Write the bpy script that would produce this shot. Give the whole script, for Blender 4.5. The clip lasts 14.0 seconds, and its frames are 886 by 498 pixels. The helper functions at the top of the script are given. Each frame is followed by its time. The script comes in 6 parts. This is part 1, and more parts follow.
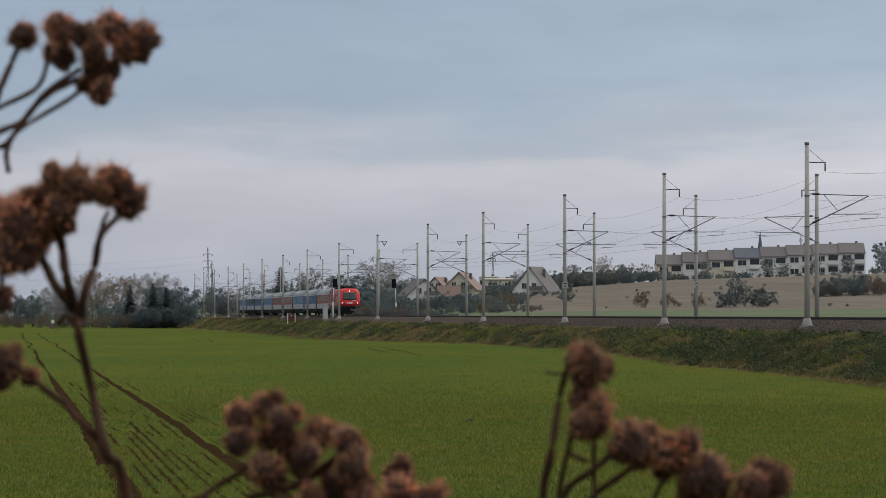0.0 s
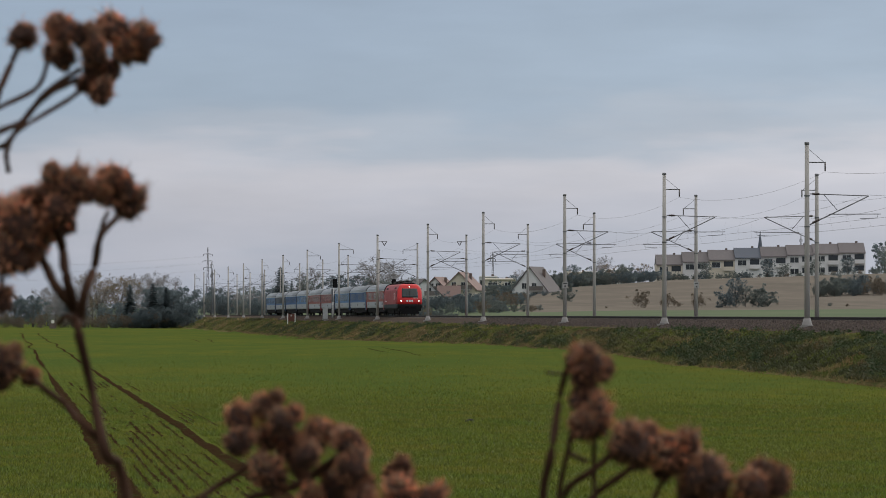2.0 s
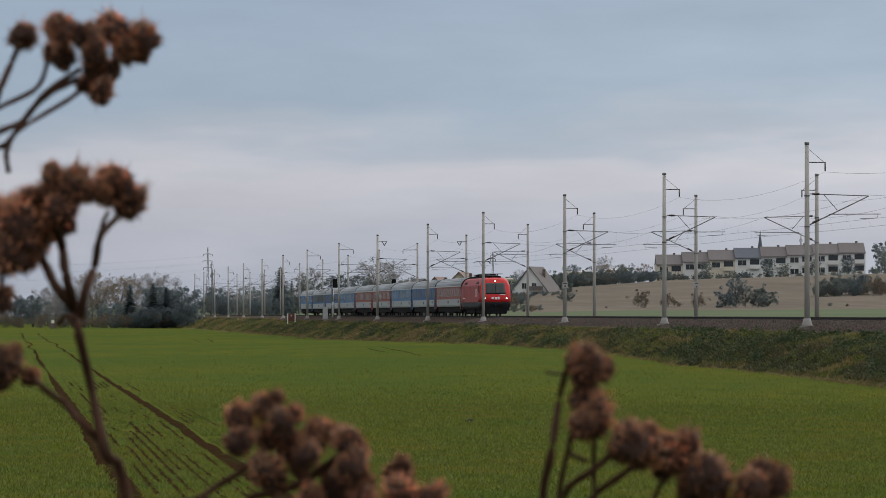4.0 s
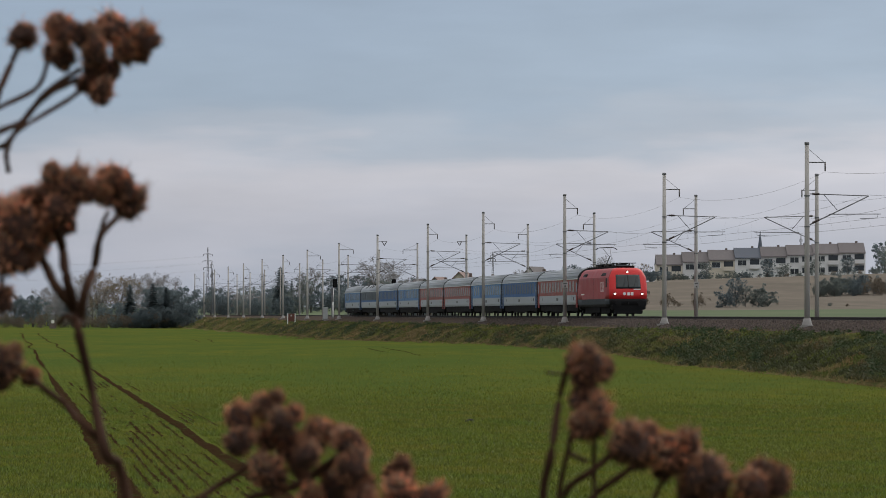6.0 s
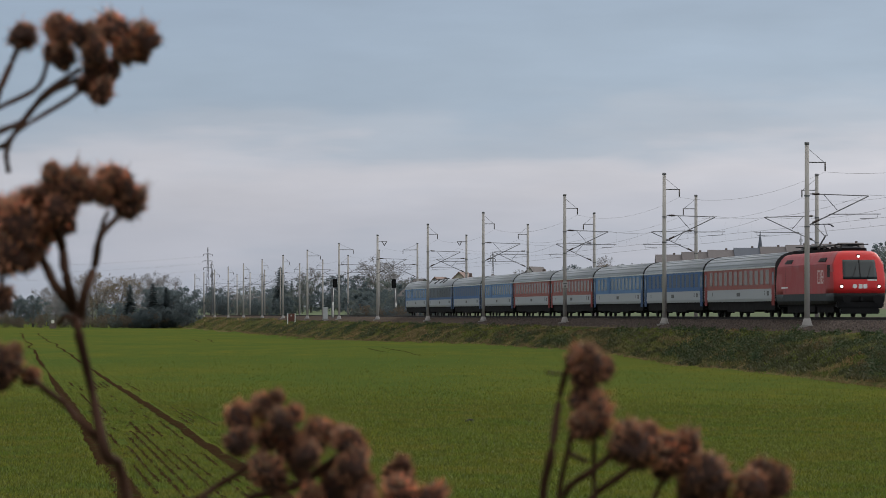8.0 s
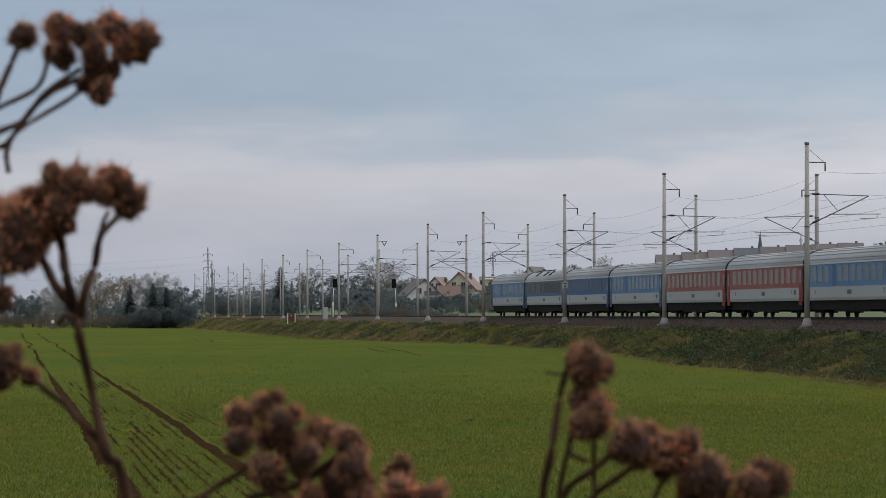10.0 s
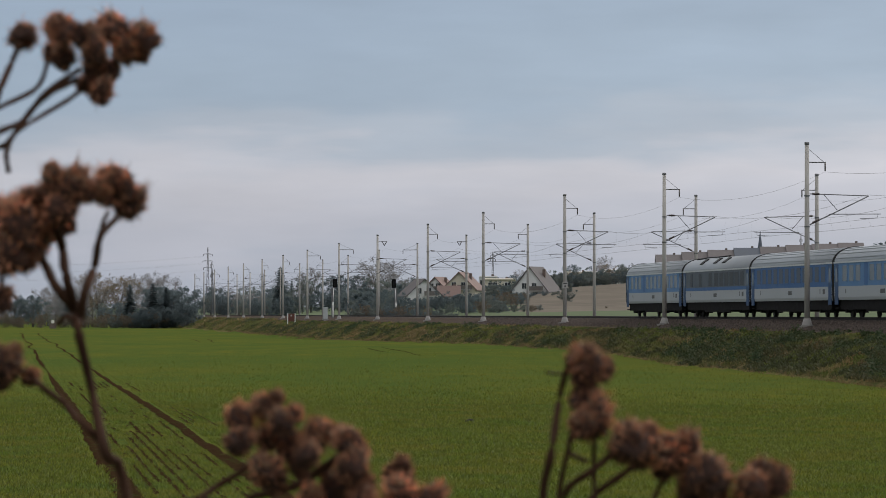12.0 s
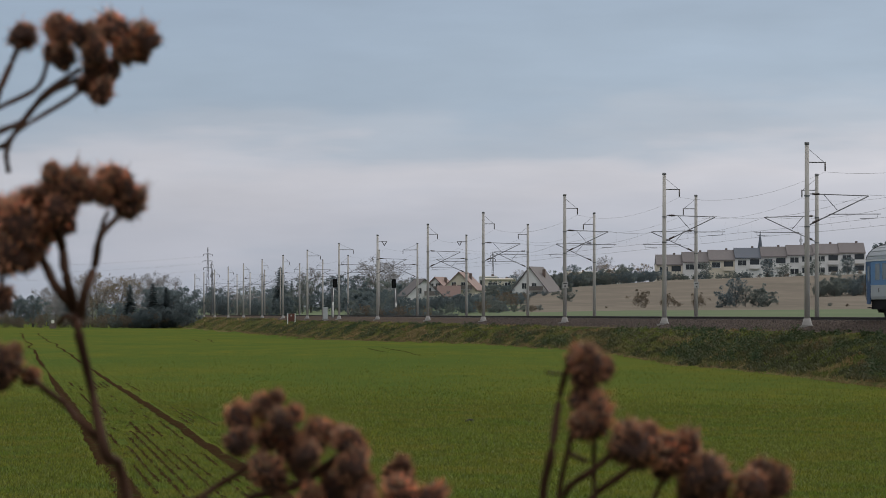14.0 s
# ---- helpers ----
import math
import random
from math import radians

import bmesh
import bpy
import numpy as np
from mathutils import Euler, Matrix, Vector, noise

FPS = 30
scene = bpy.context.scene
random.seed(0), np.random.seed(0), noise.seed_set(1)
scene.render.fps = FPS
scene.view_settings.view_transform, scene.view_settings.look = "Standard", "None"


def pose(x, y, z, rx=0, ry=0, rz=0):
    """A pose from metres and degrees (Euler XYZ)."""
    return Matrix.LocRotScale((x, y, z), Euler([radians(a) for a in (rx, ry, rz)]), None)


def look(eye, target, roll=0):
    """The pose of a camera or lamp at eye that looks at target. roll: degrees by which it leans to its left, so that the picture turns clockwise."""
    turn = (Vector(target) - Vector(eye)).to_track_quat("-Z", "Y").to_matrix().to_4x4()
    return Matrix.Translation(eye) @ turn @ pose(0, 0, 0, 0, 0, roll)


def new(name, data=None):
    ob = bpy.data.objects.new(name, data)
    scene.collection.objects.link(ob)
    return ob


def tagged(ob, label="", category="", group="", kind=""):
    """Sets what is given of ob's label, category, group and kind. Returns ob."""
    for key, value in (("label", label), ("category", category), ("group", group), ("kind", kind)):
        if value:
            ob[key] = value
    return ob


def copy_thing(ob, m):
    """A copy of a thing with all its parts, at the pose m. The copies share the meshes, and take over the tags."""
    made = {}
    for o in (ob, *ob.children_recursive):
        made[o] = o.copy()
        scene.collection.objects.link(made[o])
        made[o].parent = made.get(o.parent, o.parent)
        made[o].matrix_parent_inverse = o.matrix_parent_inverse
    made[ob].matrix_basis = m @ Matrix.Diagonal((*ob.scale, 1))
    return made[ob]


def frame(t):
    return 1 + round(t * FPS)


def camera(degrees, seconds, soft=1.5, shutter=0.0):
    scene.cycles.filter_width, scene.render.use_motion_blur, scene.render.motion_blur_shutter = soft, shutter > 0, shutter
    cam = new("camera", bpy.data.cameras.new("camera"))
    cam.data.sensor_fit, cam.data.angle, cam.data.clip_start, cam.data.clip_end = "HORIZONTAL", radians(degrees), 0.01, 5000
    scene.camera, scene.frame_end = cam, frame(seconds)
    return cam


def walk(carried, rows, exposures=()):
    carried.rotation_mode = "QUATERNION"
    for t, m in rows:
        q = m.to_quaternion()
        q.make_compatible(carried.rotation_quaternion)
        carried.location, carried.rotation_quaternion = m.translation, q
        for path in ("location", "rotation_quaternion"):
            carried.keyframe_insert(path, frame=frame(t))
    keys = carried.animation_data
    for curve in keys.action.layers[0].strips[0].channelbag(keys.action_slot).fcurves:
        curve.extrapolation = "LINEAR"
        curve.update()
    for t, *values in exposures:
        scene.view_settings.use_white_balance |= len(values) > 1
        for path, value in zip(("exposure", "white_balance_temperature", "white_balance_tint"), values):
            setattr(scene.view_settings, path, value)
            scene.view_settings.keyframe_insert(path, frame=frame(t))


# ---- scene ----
# The camera stands still on a bank three metres above the field.
EYE = 3.0
cam = camera(12.3, 14.0, soft=0.85, shutter=0.15)
cam.data.dof.use_dof = True
cam.data.dof.focus_distance = 300.0
cam.data.dof.aperture_fstop = 36.0
CAM_POSE = pose(0, 0, EYE, 90 + 0.9055, 0, 0)
walk(cam, [(0.0, CAM_POSE), (14.0, CAM_POSE)])

# ---- world and sun: a bright overcast sky with long cloud bands ----
world = bpy.data.worlds.new("overcast")
scene.world = world
world.use_nodes = True
wn, wl = world.node_tree.nodes, world.node_tree.links
for n in list(wn):
    wn.remove(n)


def wnode(kind, **kw):
    n = wn.new(kind)
    for k, v in kw.items():
        n.inputs[k].default_value = v
    return n


def wmath(op, a, b):
    n = wn.new("ShaderNodeMath")
    n.operation = op
    for i, v in enumerate((a, b)):
        if isinstance(v, (int, float)):
            n.inputs[i].default_value = v
        else:
            wl.new(v, n.inputs[i])
    if op == "MULTIPLY_ADD":
        n.inputs[2].default_value = 1.0
    return n.outputs[0]


SUN_EL, SUN_AZ = 30.0, 35.0
wcoord = wn.new("ShaderNodeTexCoord")
wsep = wn.new("ShaderNodeSeparateXYZ")
wl.new(wcoord.outputs["Generated"], wsep.inputs[0])


def streaks(scale, detail, seed):
    mp = wn.new("ShaderNodeMapping")
    mp.inputs["Scale"].default_value = scale
    mp.inputs["Location"].default_value = (seed, seed * 0.7, seed * 1.3)
    wl.new(wcoord.outputs["Generated"], mp.inputs["Vector"])
    nz = wnode("ShaderNodeTexNoise", Scale=1.0, Detail=detail, Roughness=0.55)
    wl.new(mp.outputs[0], nz.inputs["Vector"])
    return nz.outputs["Fac"]


broad = wmath("SUBTRACT", streaks((14, 14, 60), 3, 3.1), 0.5)
fine = wmath("SUBTRACT", streaks((34, 34, 260), 5, 8.4), 0.5)
elev = wmath("ADD", wsep.outputs["Z"], wmath("MULTIPLY", broad, 0.034))
elev = wmath("ADD", elev, wmath("MULTIPLY", fine, 0.007))
elev = wmath("SUBTRACT", elev, wmath("MULTIPLY", wsep.outputs["X"], 0.030))
ramp = wn.new("ShaderNodeValToRGB")
ramp.color_ramp.interpolation = "EASE"
wl.new(elev, ramp.inputs[0])
stops = [(0.0, (0.37, 0.425, 0.525)), (0.012, (0.385, 0.435, 0.54)), (0.022, (0.45, 0.48, 0.575)),
         (0.036, (0.52, 0.535, 0.615)), (0.044, (0.385, 0.45, 0.555)), (0.054, (0.32, 0.41, 0.535)),
         (0.085, (0.315, 0.405, 0.54)), (0.2, (0.50, 0.54, 0.60)), (0.5, (0.90, 0.90, 0.90)), (1.0, (1.15, 1.12, 1.08))]
el = ramp.color_ramp.elements
while len(el) > 1:
    el.remove(el[0])
el[0].position, el[0].color = stops[0][0], (*stops[0][1], 1)
for p, c in stops[1:]:
    el.new(p).color = (*c, 1)
sky = wn.new("ShaderNodeTexSky")
sky.sky_type = "NISHITA"
sky.sun_disc = False
sky.sun_elevation, sky.sun_rotation = radians(SUN_EL), radians(SUN_AZ)
skydim = wn.new("ShaderNodeVectorMath")
skydim.operation = "SCALE"
skydim.inputs["Scale"].default_value = 0.08
wl.new(sky.outputs[0], skydim.inputs[0])
wmix = wn.new("ShaderNodeMix")
wmix.data_type = "RGBA"
wmix.inputs[0].default_value = 0.9
wl.new(skydim.outputs[0], wmix.inputs[6])
wl.new(ramp.outputs[0], wmix.inputs[7])
# the cloud is brighter towards the hidden sun
side = wmath("MINIMUM", wmath("MAXIMUM", wmath("MULTIPLY_ADD", wsep.outputs["X"], 0.5), 0.8), 1.5)
wside = wn.new("ShaderNodeVectorMath")
wside.operation = "SCALE"
wl.new(wmix.outputs[2], wside.inputs[0])
wisps = wmath("MULTIPLY_ADD", wmath("SUBTRACT", streaks((18, 18, 85), 5, 15.2), 0.5), 0.26)
wl.new(wmath("MULTIPLY", side, wisps), wside.inputs["Scale"])
wback = wn.new("ShaderNodeBackground")
wback.inputs["Strength"].default_value = 1.0
wl.new(wside.outputs[0], wback.inputs["Color"])
wout = wn.new("ShaderNodeOutputWorld")
wl.new(wback.outputs[0], wout.inputs[0])

sun = new("sun", bpy.data.lights.new("sun", "SUN"))
sun.data.energy, sun.data.angle, sun.data.color = 1.0, radians(25), (1.0, 0.92, 0.80)
sa, se = radians(SUN_AZ), radians(SUN_EL)
SUN_DIR = Vector((math.sin(sa) * math.cos(se), math.cos(sa) * math.cos(se), math.sin(se)))
sun.matrix_world = look(SUN_DIR * 100, (0, 0, 0))
scene.view_settings.exposure = 0.0

# ---- the railway's frame: x along the direction of travel, y away from the camera, z up ----
TURN = math.atan(0.1057)
OX, OY = 48.5 - 0.1057 * 240, 240.0
TF = pose(OX, OY, 0, 0, 0, math.degrees(TURN) - 90)
TFI = TF.inverted()
RAIL = 2.81
POLE_NEAR, POLE_FAR, TRACK_2 = -3.2, 7.65, 4.3


def smooth(a, b, v):
    k = min(1.0, max(0.0, (v - a) / (b - a)))
    return k * k * (3 - 2 * k)


def lerp(table, v):
    """Piecewise linear table lookup."""
    if v <= table[0][0]:
        return table[0][1]
    for (a, p), (b, q) in zip(table, table[1:]):
        if v <= b:
            return p + (q - p) * (v - a) / (b - a)
    return table[-1][1]


BANK = [(-10.2, 0.0), (-9.4, 0.25), (-7.6, 1.15), (-5.9, 1.78), (-4.9, 2.02), (-3.9, 2.16), (-3.0, 2.32), (-1.75, 2.60),
        (TRACK_2 + 1.75, 2.60), (TRACK_2 + 3.0, 2.36), (9.0, 2.3), (11.0, 2.1), (14.0, 2.0)]
# The field climbs a little towards the foot of the embankment.
TOE = [(-420, -0.12), (-285, -0.18), (-205, 0.10), (-147, 0.40), (-108, 0.54), (-72, 0.46), (-48, 0.52), (-28, 0.44), (0, 0.06), (30, 0.03), (46, -0.05), (60, -0.16), (90, -0.2)]
CREST = [(-0.10, 2.6), (-0.04, 3.0), (-0.012, 4.4), (0.009, 6.4), (0.03, 9.0), (0.057, 10.9), (0.105, 12.4), (0.2, 13.5)]


def bank_height(s, n):
    """The embankment's own profile, its foot wandering in and out."""
    k = 1 - smooth(-6.5, -4.5, n)
    return lerp(BANK, n + k * (0.25 * noise.noise((s * 0.045, 0, 3)) + 0.35 * noise.noise((s * 0.16, n * 0.2, 6))))


def toe_height(s, n):
    return lerp(TOE, s) * smooth(-48, -10.2, n)


def height(x, y):
    """The ground's height at a place in the world."""
    p = TFI @ Vector((x, y, 0))
    n = p.y
    if n < 14:
        z = lerp(BANK, n)
        if n < -4.5:
            z = bank_height(p.x, n)
            foot = toe_height(p.x, n)
            if n < -10.2 or z < foot + 0.02:
                z = foot + 0.10 * noise.noise((x * 0.012, y * 0.012, 0)) - 0.05
                z += 1.45 * (1 - smooth(7, 19, math.hypot(x, y)))
            else:
                z += 0.30 * noise.noise((x * 0.25, y * 0.25, 3)) * smooth(0, 0.5, z - foot) * (1 - smooth(-5.8, -4.6, n))
        return z
    z = 2.0 + 0.5 * smooth(14, 40, n)
    if y > 300:
        a = x / y
        top = lerp(CREST, a)
        z += (min(3.7, top) - 2.5) * smooth(300, 620, y)
        z += max(0.0, top - 3.7) * smooth(560, 960, y)
        z += 0.002 * max(0, y - 960)
    return z + 0.3 * noise.noise((x * 0.02, y * 0.02, 5)) * smooth(14, 60, n)

# ---- materials ----


def material(name, colour, rough=0.7, metal=0.0, vary=0.25, scale=3.0, bump=0.0, bump_scale=None, second=None, island=0.0, each=0.0,
             stretch=(1, 1, 1), coat=0.0, glow=None, spec=0.5, thin=0.0):
    """A node material: a base colour broken up by coarse and fine noise, with relief; island and each vary it from piece to piece."""
    m = bpy.data.materials.new(name)
    m.use_nodes = True
    nt = m.node_tree
    nd, lk = nt.nodes, nt.links
    bsdf = nd["Principled BSDF"]
    bsdf.inputs["Roughness"].default_value = rough
    bsdf.inputs["Metallic"].default_value = metal
    bsdf.inputs["Coat Weight"].default_value = coat
    bsdf.inputs["Specular IOR Level"].default_value = spec
    tc = nd.new("ShaderNodeTexCoord")
    mp = nd.new("ShaderNodeMapping")
    mp.inputs["Scale"].default_value = stretch
    lk.new(tc.outputs["Object"], mp.inputs["Vector"])

    def nz(s, detail):
        n = nd.new("ShaderNodeTexNoise")
        n.inputs["Scale"].default_value, n.inputs["Detail"].default_value, n.inputs["Roughness"].default_value = s, detail, 0.6
        lk.new(mp.outputs[0], n.inputs["Vector"])
        return n.outputs["Fac"]

    def mixed(fac, a, b, blend="MIX"):
        x = nd.new("ShaderNodeMix")
        x.data_type, x.blend_type = "RGBA", blend
        for sock, v in ((x.inputs[0], fac), (x.inputs[6], a), (x.inputs[7], b)):
            if isinstance(v, (int, float)):
                sock.default_value = v
            elif isinstance(v, tuple):
                sock.default_value = (*v, 1)
            else:
                lk.new(v, sock)
        return x.outputs[2]

    def ramped(v, a, b):
        r = nd.new("ShaderNodeMapRange")
        r.inputs["From Min"].default_value, r.inputs["From Max"].default_value = a, b
        lk.new(v, r.inputs["Value"])
        return r.outputs[0]

    dark = tuple(c * (1 - vary) for c in colour)
    light = tuple(min(0.95, c * (1 + vary)) for c in colour)
    coarse = ramped(nz(scale * 0.17, 4), 0.35, 0.65)
    grain = ramped(nz(scale, 6), 0.3, 0.7)
    col = mixed(grain, dark, light)
    if second:
        col = mixed(coarse, col, second)
    else:
        col = mixed(ramped(coarse, -0.6, 1.6), col, tuple(c * (1 - vary * 0.7) for c in colour))
    for amount, node, out in ((island, "ShaderNodeNewGeometry", "Random Per Island"), (each, "ShaderNodeObjectInfo", "Random")):
        if amount:
            g = nd.new(node)
            hsv = nd.new("ShaderNodeHueSaturation")
            v = nd.new("ShaderNodeMapRange")
            v.inputs["To Min"].default_value, v.inputs["To Max"].default_value = 1 - amount, 1 + amount
            lk.new(g.outputs[out], v.inputs["Value"])
            lk.new(v.outputs[0], hsv.inputs["Value"])
            lk.new(col, hsv.inputs["Color"])
            col = hsv.outputs[0]
    lk.new(col, bsdf.inputs["Base Color"])
    if rough > 0.2 and vary:
        rr = nd.new("ShaderNodeMapRange")
        rr.inputs["To Min"].default_value, rr.inputs["To Max"].default_value = rough * 0.85, min(1, rough * 1.12)
        lk.new(grain, rr.inputs["Value"])
        lk.new(rr.outputs[0], bsdf.inputs["Roughness"])
    if bump:
        b = nd.new("ShaderNodeBump")
        b.inputs["Strength"].default_value, b.inputs["Distance"].default_value = 1.0, bump
        lk.new(nz(bump_scale or scale * 2, 5), b.inputs["Height"])
        lk.new(b.outputs[0], bsdf.inputs["Normal"])
    if thin:
        tr = nd.new("ShaderNodeBsdfTranslucent")
        lk.new(col, tr.inputs["Color"])
        ms = nd.new("ShaderNodeMixShader")
        ms.inputs[0].default_value = thin
        lk.new(bsdf.outputs[0], ms.inputs[1])
        lk.new(tr.outputs[0], ms.inputs[2])
        lk.new(ms.outputs[0], nd["Material Output"].inputs["Surface"])
    if glow:
        bsdf.inputs["Emission Color"].default_value = (*glow[0], 1)
        bsdf.inputs["Emission Strength"].default_value = glow[1]
    return m


def land_material(name, layers, rows=None, bump=0.05, bump_scale=6.0):
    """Ground in the railway's frame: layers of (colour, noise scale, threshold, softness) laid over one another, and crop rows."""
    m = bpy.data.materials.new(name)
    m.use_nodes = True
    nd, lk = m.node_tree.nodes, m.node_tree.links
    bsdf = nd["Principled BSDF"]
    bsdf.inputs["Roughness"].default_value = 0.95
    bsdf.inputs["Specular IOR Level"].default_value = 0.0
    tc = nd.new("ShaderNodeTexCoord")

    def noise_of(s, detail, stretch=(1, 1, 1)):
        mp = nd.new("ShaderNodeMapping")
        mp.inputs["Scale"].default_value = stretch
        lk.new(tc.outputs["Object"], mp.inputs["Vector"])
        n = nd.new("ShaderNodeTexNoise")
        n.inputs["Scale"].default_value, n.inputs["Detail"].default_value, n.inputs["Roughness"].default_value = s, detail, 0.62
        lk.new(mp.outputs[0], n.inputs["Vector"])
        return n.outputs["Fac"]

    col = None
    for colour, s, level, soft, stretch in layers:
        if col is None:
            r = nd.new("ShaderNodeRGB")
            r.outputs[0].default_value = (*colour, 1)
            col = r.outputs[0]
            continue
        mr = nd.new("ShaderNodeMapRange")
        mr.inputs["From Min"].default_value, mr.inputs["From Max"].default_value = level - soft, level + soft
        lk.new(noise_of(s, 6, stretch), mr.inputs["Value"])
        x = nd.new("ShaderNodeMix")
        x.data_type = "RGBA"
        lk.new(mr.outputs[0], x.inputs[0])
        lk.new(col, x.inputs[6])
        x.inputs[7].default_value = (*colour, 1)
        col = x.outputs[2]
    if rows:
        soil, spacing, amount = rows
        sp = nd.new("ShaderNodeSeparateXYZ")
        lk.new(tc.outputs["Object"], sp.inputs[0])
        wob = nd.new("ShaderNodeMath")
        wob.operation = "MULTIPLY_ADD"
        lk.new(noise_of(0.5, 2), wob.inputs[0])
        wob.inputs[1].default_value = 0.10
        lk.new(sp.outputs["Y"], wob.inputs[2])
        sc = nd.new("ShaderNodeMath")
        sc.operation = "MULTIPLY"
        lk.new(wob.outputs[0], sc.inputs[0])
        sc.inputs[1].default_value = 2 * math.pi / spacing
        sn = nd.new("ShaderNodeMath")
        sn.operation = "SINE"
        lk.new(sc.outputs[0], sn.inputs[0])
        mr = nd.new("ShaderNodeMapRange")
        mr.inputs["From Min"].default_value, mr.inputs["From Max"].default_value = 0.35, 1.0
        lk.new(sn.outputs[0], mr.inputs["Value"])
        am = nd.new("ShaderNodeMath")
        am.operation = "MULTIPLY"
        lk.new(mr.outputs[0], am.inputs[0])
        patch = nd.new("ShaderNodeMapRange")
        patch.inputs["From Min"].default_value, patch.inputs["From Max"].default_value = 0.34, 0.58
        patch.inputs["To Max"].default_value = amount
        lk.new(noise_of(0.6, 4), patch.inputs["Value"])
        lk.new(patch.outputs[0], am.inputs[1])
        x = nd.new("ShaderNodeMix")
        x.data_type = "RGBA"
        lk.new(am.outputs[0], x.inputs[0])
        lk.new(col, x.inputs[6])
        x.inputs[7].default_value = (*soil, 1)
        col = x.outputs[2]
    lk.new(col, bsdf.inputs["Base Color"])
    b = nd.new("ShaderNodeBump")
    b.inputs["Distance"].default_value = bump
    lk.new(noise_of(bump_scale, 6), b.inputs["Height"])
    lk.new(b.outputs[0], bsdf.inputs["Normal"])
    return m


ONE = (1, 1, 1)
M_FIELD = land_material("winter_crop", [((0.078, 0.110, 0.026), 1, 0, 0, ONE), ((0.135, 0.130, 0.024), 0.05, 0.53, 0.14, (0.35, 1, 1)),
                                        ((0.060, 0.098, 0.026), 0.4, 0.55, 0.2, (0.3, 1, 1)), ((0.095, 0.100, 0.016), 5.0, 0.66, 0.10, (0.3, 1, 1)),
                                        ((0.055, 0.045, 0.022), 9.0, 0.70, 0.08, (0.3, 1, 1))],
                        rows=((0.042, 0.034, 0.015), 0.26, 0.30), bump=0.06, bump_scale=9)
M_SOIL = land_material("wheel_rut_soil", [((0.052, 0.031, 0.017), 1, 0, 0, ONE), ((0.034, 0.019, 0.009), 5, 0.5, 0.15, ONE),
                                          ((0.05, 0.08, 0.02), 1.6, 0.62, 0.06, ONE)], bump=0.08, bump_scale=12)
M_BANK = land_material("embankment_grass", [((0.085, 0.095, 0.030), 1, 0, 0, ONE), ((0.17, 0.135, 0.062), 0.30, 0.56, 0.10, (0.5, 1, 1)),
                                            ((0.042, 0.055, 0.018), 0.22, 0.53, 0.08, (0.6, 1, 1)), ((0.10, 0.075, 0.04), 2.0, 0.62, 0.12, ONE)],
                       bump=0.25, bump_scale=3)
M_BALLAST = land_material("stained_ballast", [((0.098, 0.078, 0.070), 1, 0, 0, ONE), ((0.05, 0.038, 0.032), 7, 0.5, 0.2, ONE),
                                              ((0.16, 0.14, 0.125), 14, 0.62, 0.1, ONE), ((0.085, 0.08, 0.04), 0.35, 0.62, 0.08, ONE)],
                          bump=0.06, bump_scale=16)
M_MEADOW = land_material("far_meadow", [((0.115, 0.15, 0.095), 1, 0, 0, ONE), ((0.145, 0.17, 0.11), 0.03, 0.5, 0.2, ONE)], bump=0.1, bump_scale=1)
M_STUBBLE = land_material("stubble_field", [((0.170, 0.150, 0.128), 1, 0, 0, ONE), ((0.140, 0.126, 0.108), 0.02, 0.5, 0.15, (0.4, 1, 1)),
                                            ((0.195, 0.172, 0.145), 0.15, 0.58, 0.12, (0.3, 1, 1))], bump=0.1, bump_scale=1)
M_EDGE = land_material("field_edge_straw", [((0.20, 0.16, 0.075), 1, 0, 0, ONE), ((0.07, 0.085, 0.03), 0.9, 0.5, 0.1, ONE)], bump=0.15, bump_scale=4)

# Rail colour is darkened to take in the shadow along the rails.
M_RAIL_SHADED = material("rail_steel_shaded", (0.022, 0.016, 0.014), 0.7, 0.1, 0.3, 4, spec=0.2)
M_SLEEPER = material("sleeper_concrete", (0.16, 0.14, 0.12), 0.9, 0, 0.3, 5, 0.01)
M_CONCRETE = material("pole_concrete", (0.41, 0.39, 0.37), 0.85, 0, 0.16, 4, 0.004, stretch=(1, 1, 0.25), each=0.1)
M_FOOT = material("foundation_concrete", (0.27, 0.26, 0.25), 0.9, 0, 0.25, 5, 0.01)
M_GALV = material("galvanised_steel", (0.19, 0.19, 0.20), 0.6, 0.4, 0.25, 8)
M_WIRE = material("wire_copper", (0.16, 0.155, 0.15), 0.6, 0.5, 0.2, 6)
M_INSUL = material("insulator_brown", (0.05, 0.035, 0.03), 0.3, 0, 0.2, 6)
M_PLATE = material("enamel_plate", (0.40, 0.39, 0.38), 0.5, 0, 0.1, 6)
M_CLAMP = material("dull_grey_paint", (0.10, 0.10, 0.10), 0.7, 0, 0.2, 6)
M_BLACK = material("black_paint", (0.012, 0.012, 0.013), 0.6, 0, 0.3, 6, spec=0.15)
M_GREEN_GLOW = material("signal_green_lens", (0.05, 0.3, 0.15), 0.3, 0, 0.0, 5, glow=((0.25, 1.0, 0.6), 1.2))
M_WHITE = material("white_paint", (0.70, 0.70, 0.68), 0.6, 0, 0.12, 4)
M_CABINET = material("cabinet_grey", (0.46, 0.48, 0.48), 0.6, 0, 0.12, 3)
M_RUST = material("rusty_board", (0.13, 0.045, 0.032), 0.8, 0, 0.3, 4)

# ---- mesh helpers ----


def link(name, mesh, parent, *mats):
    ob = new(name, mesh)
    ob.parent = parent
    if mats and not mesh.materials:
        for m in mats:
            mesh.materials.append(m)
    return ob


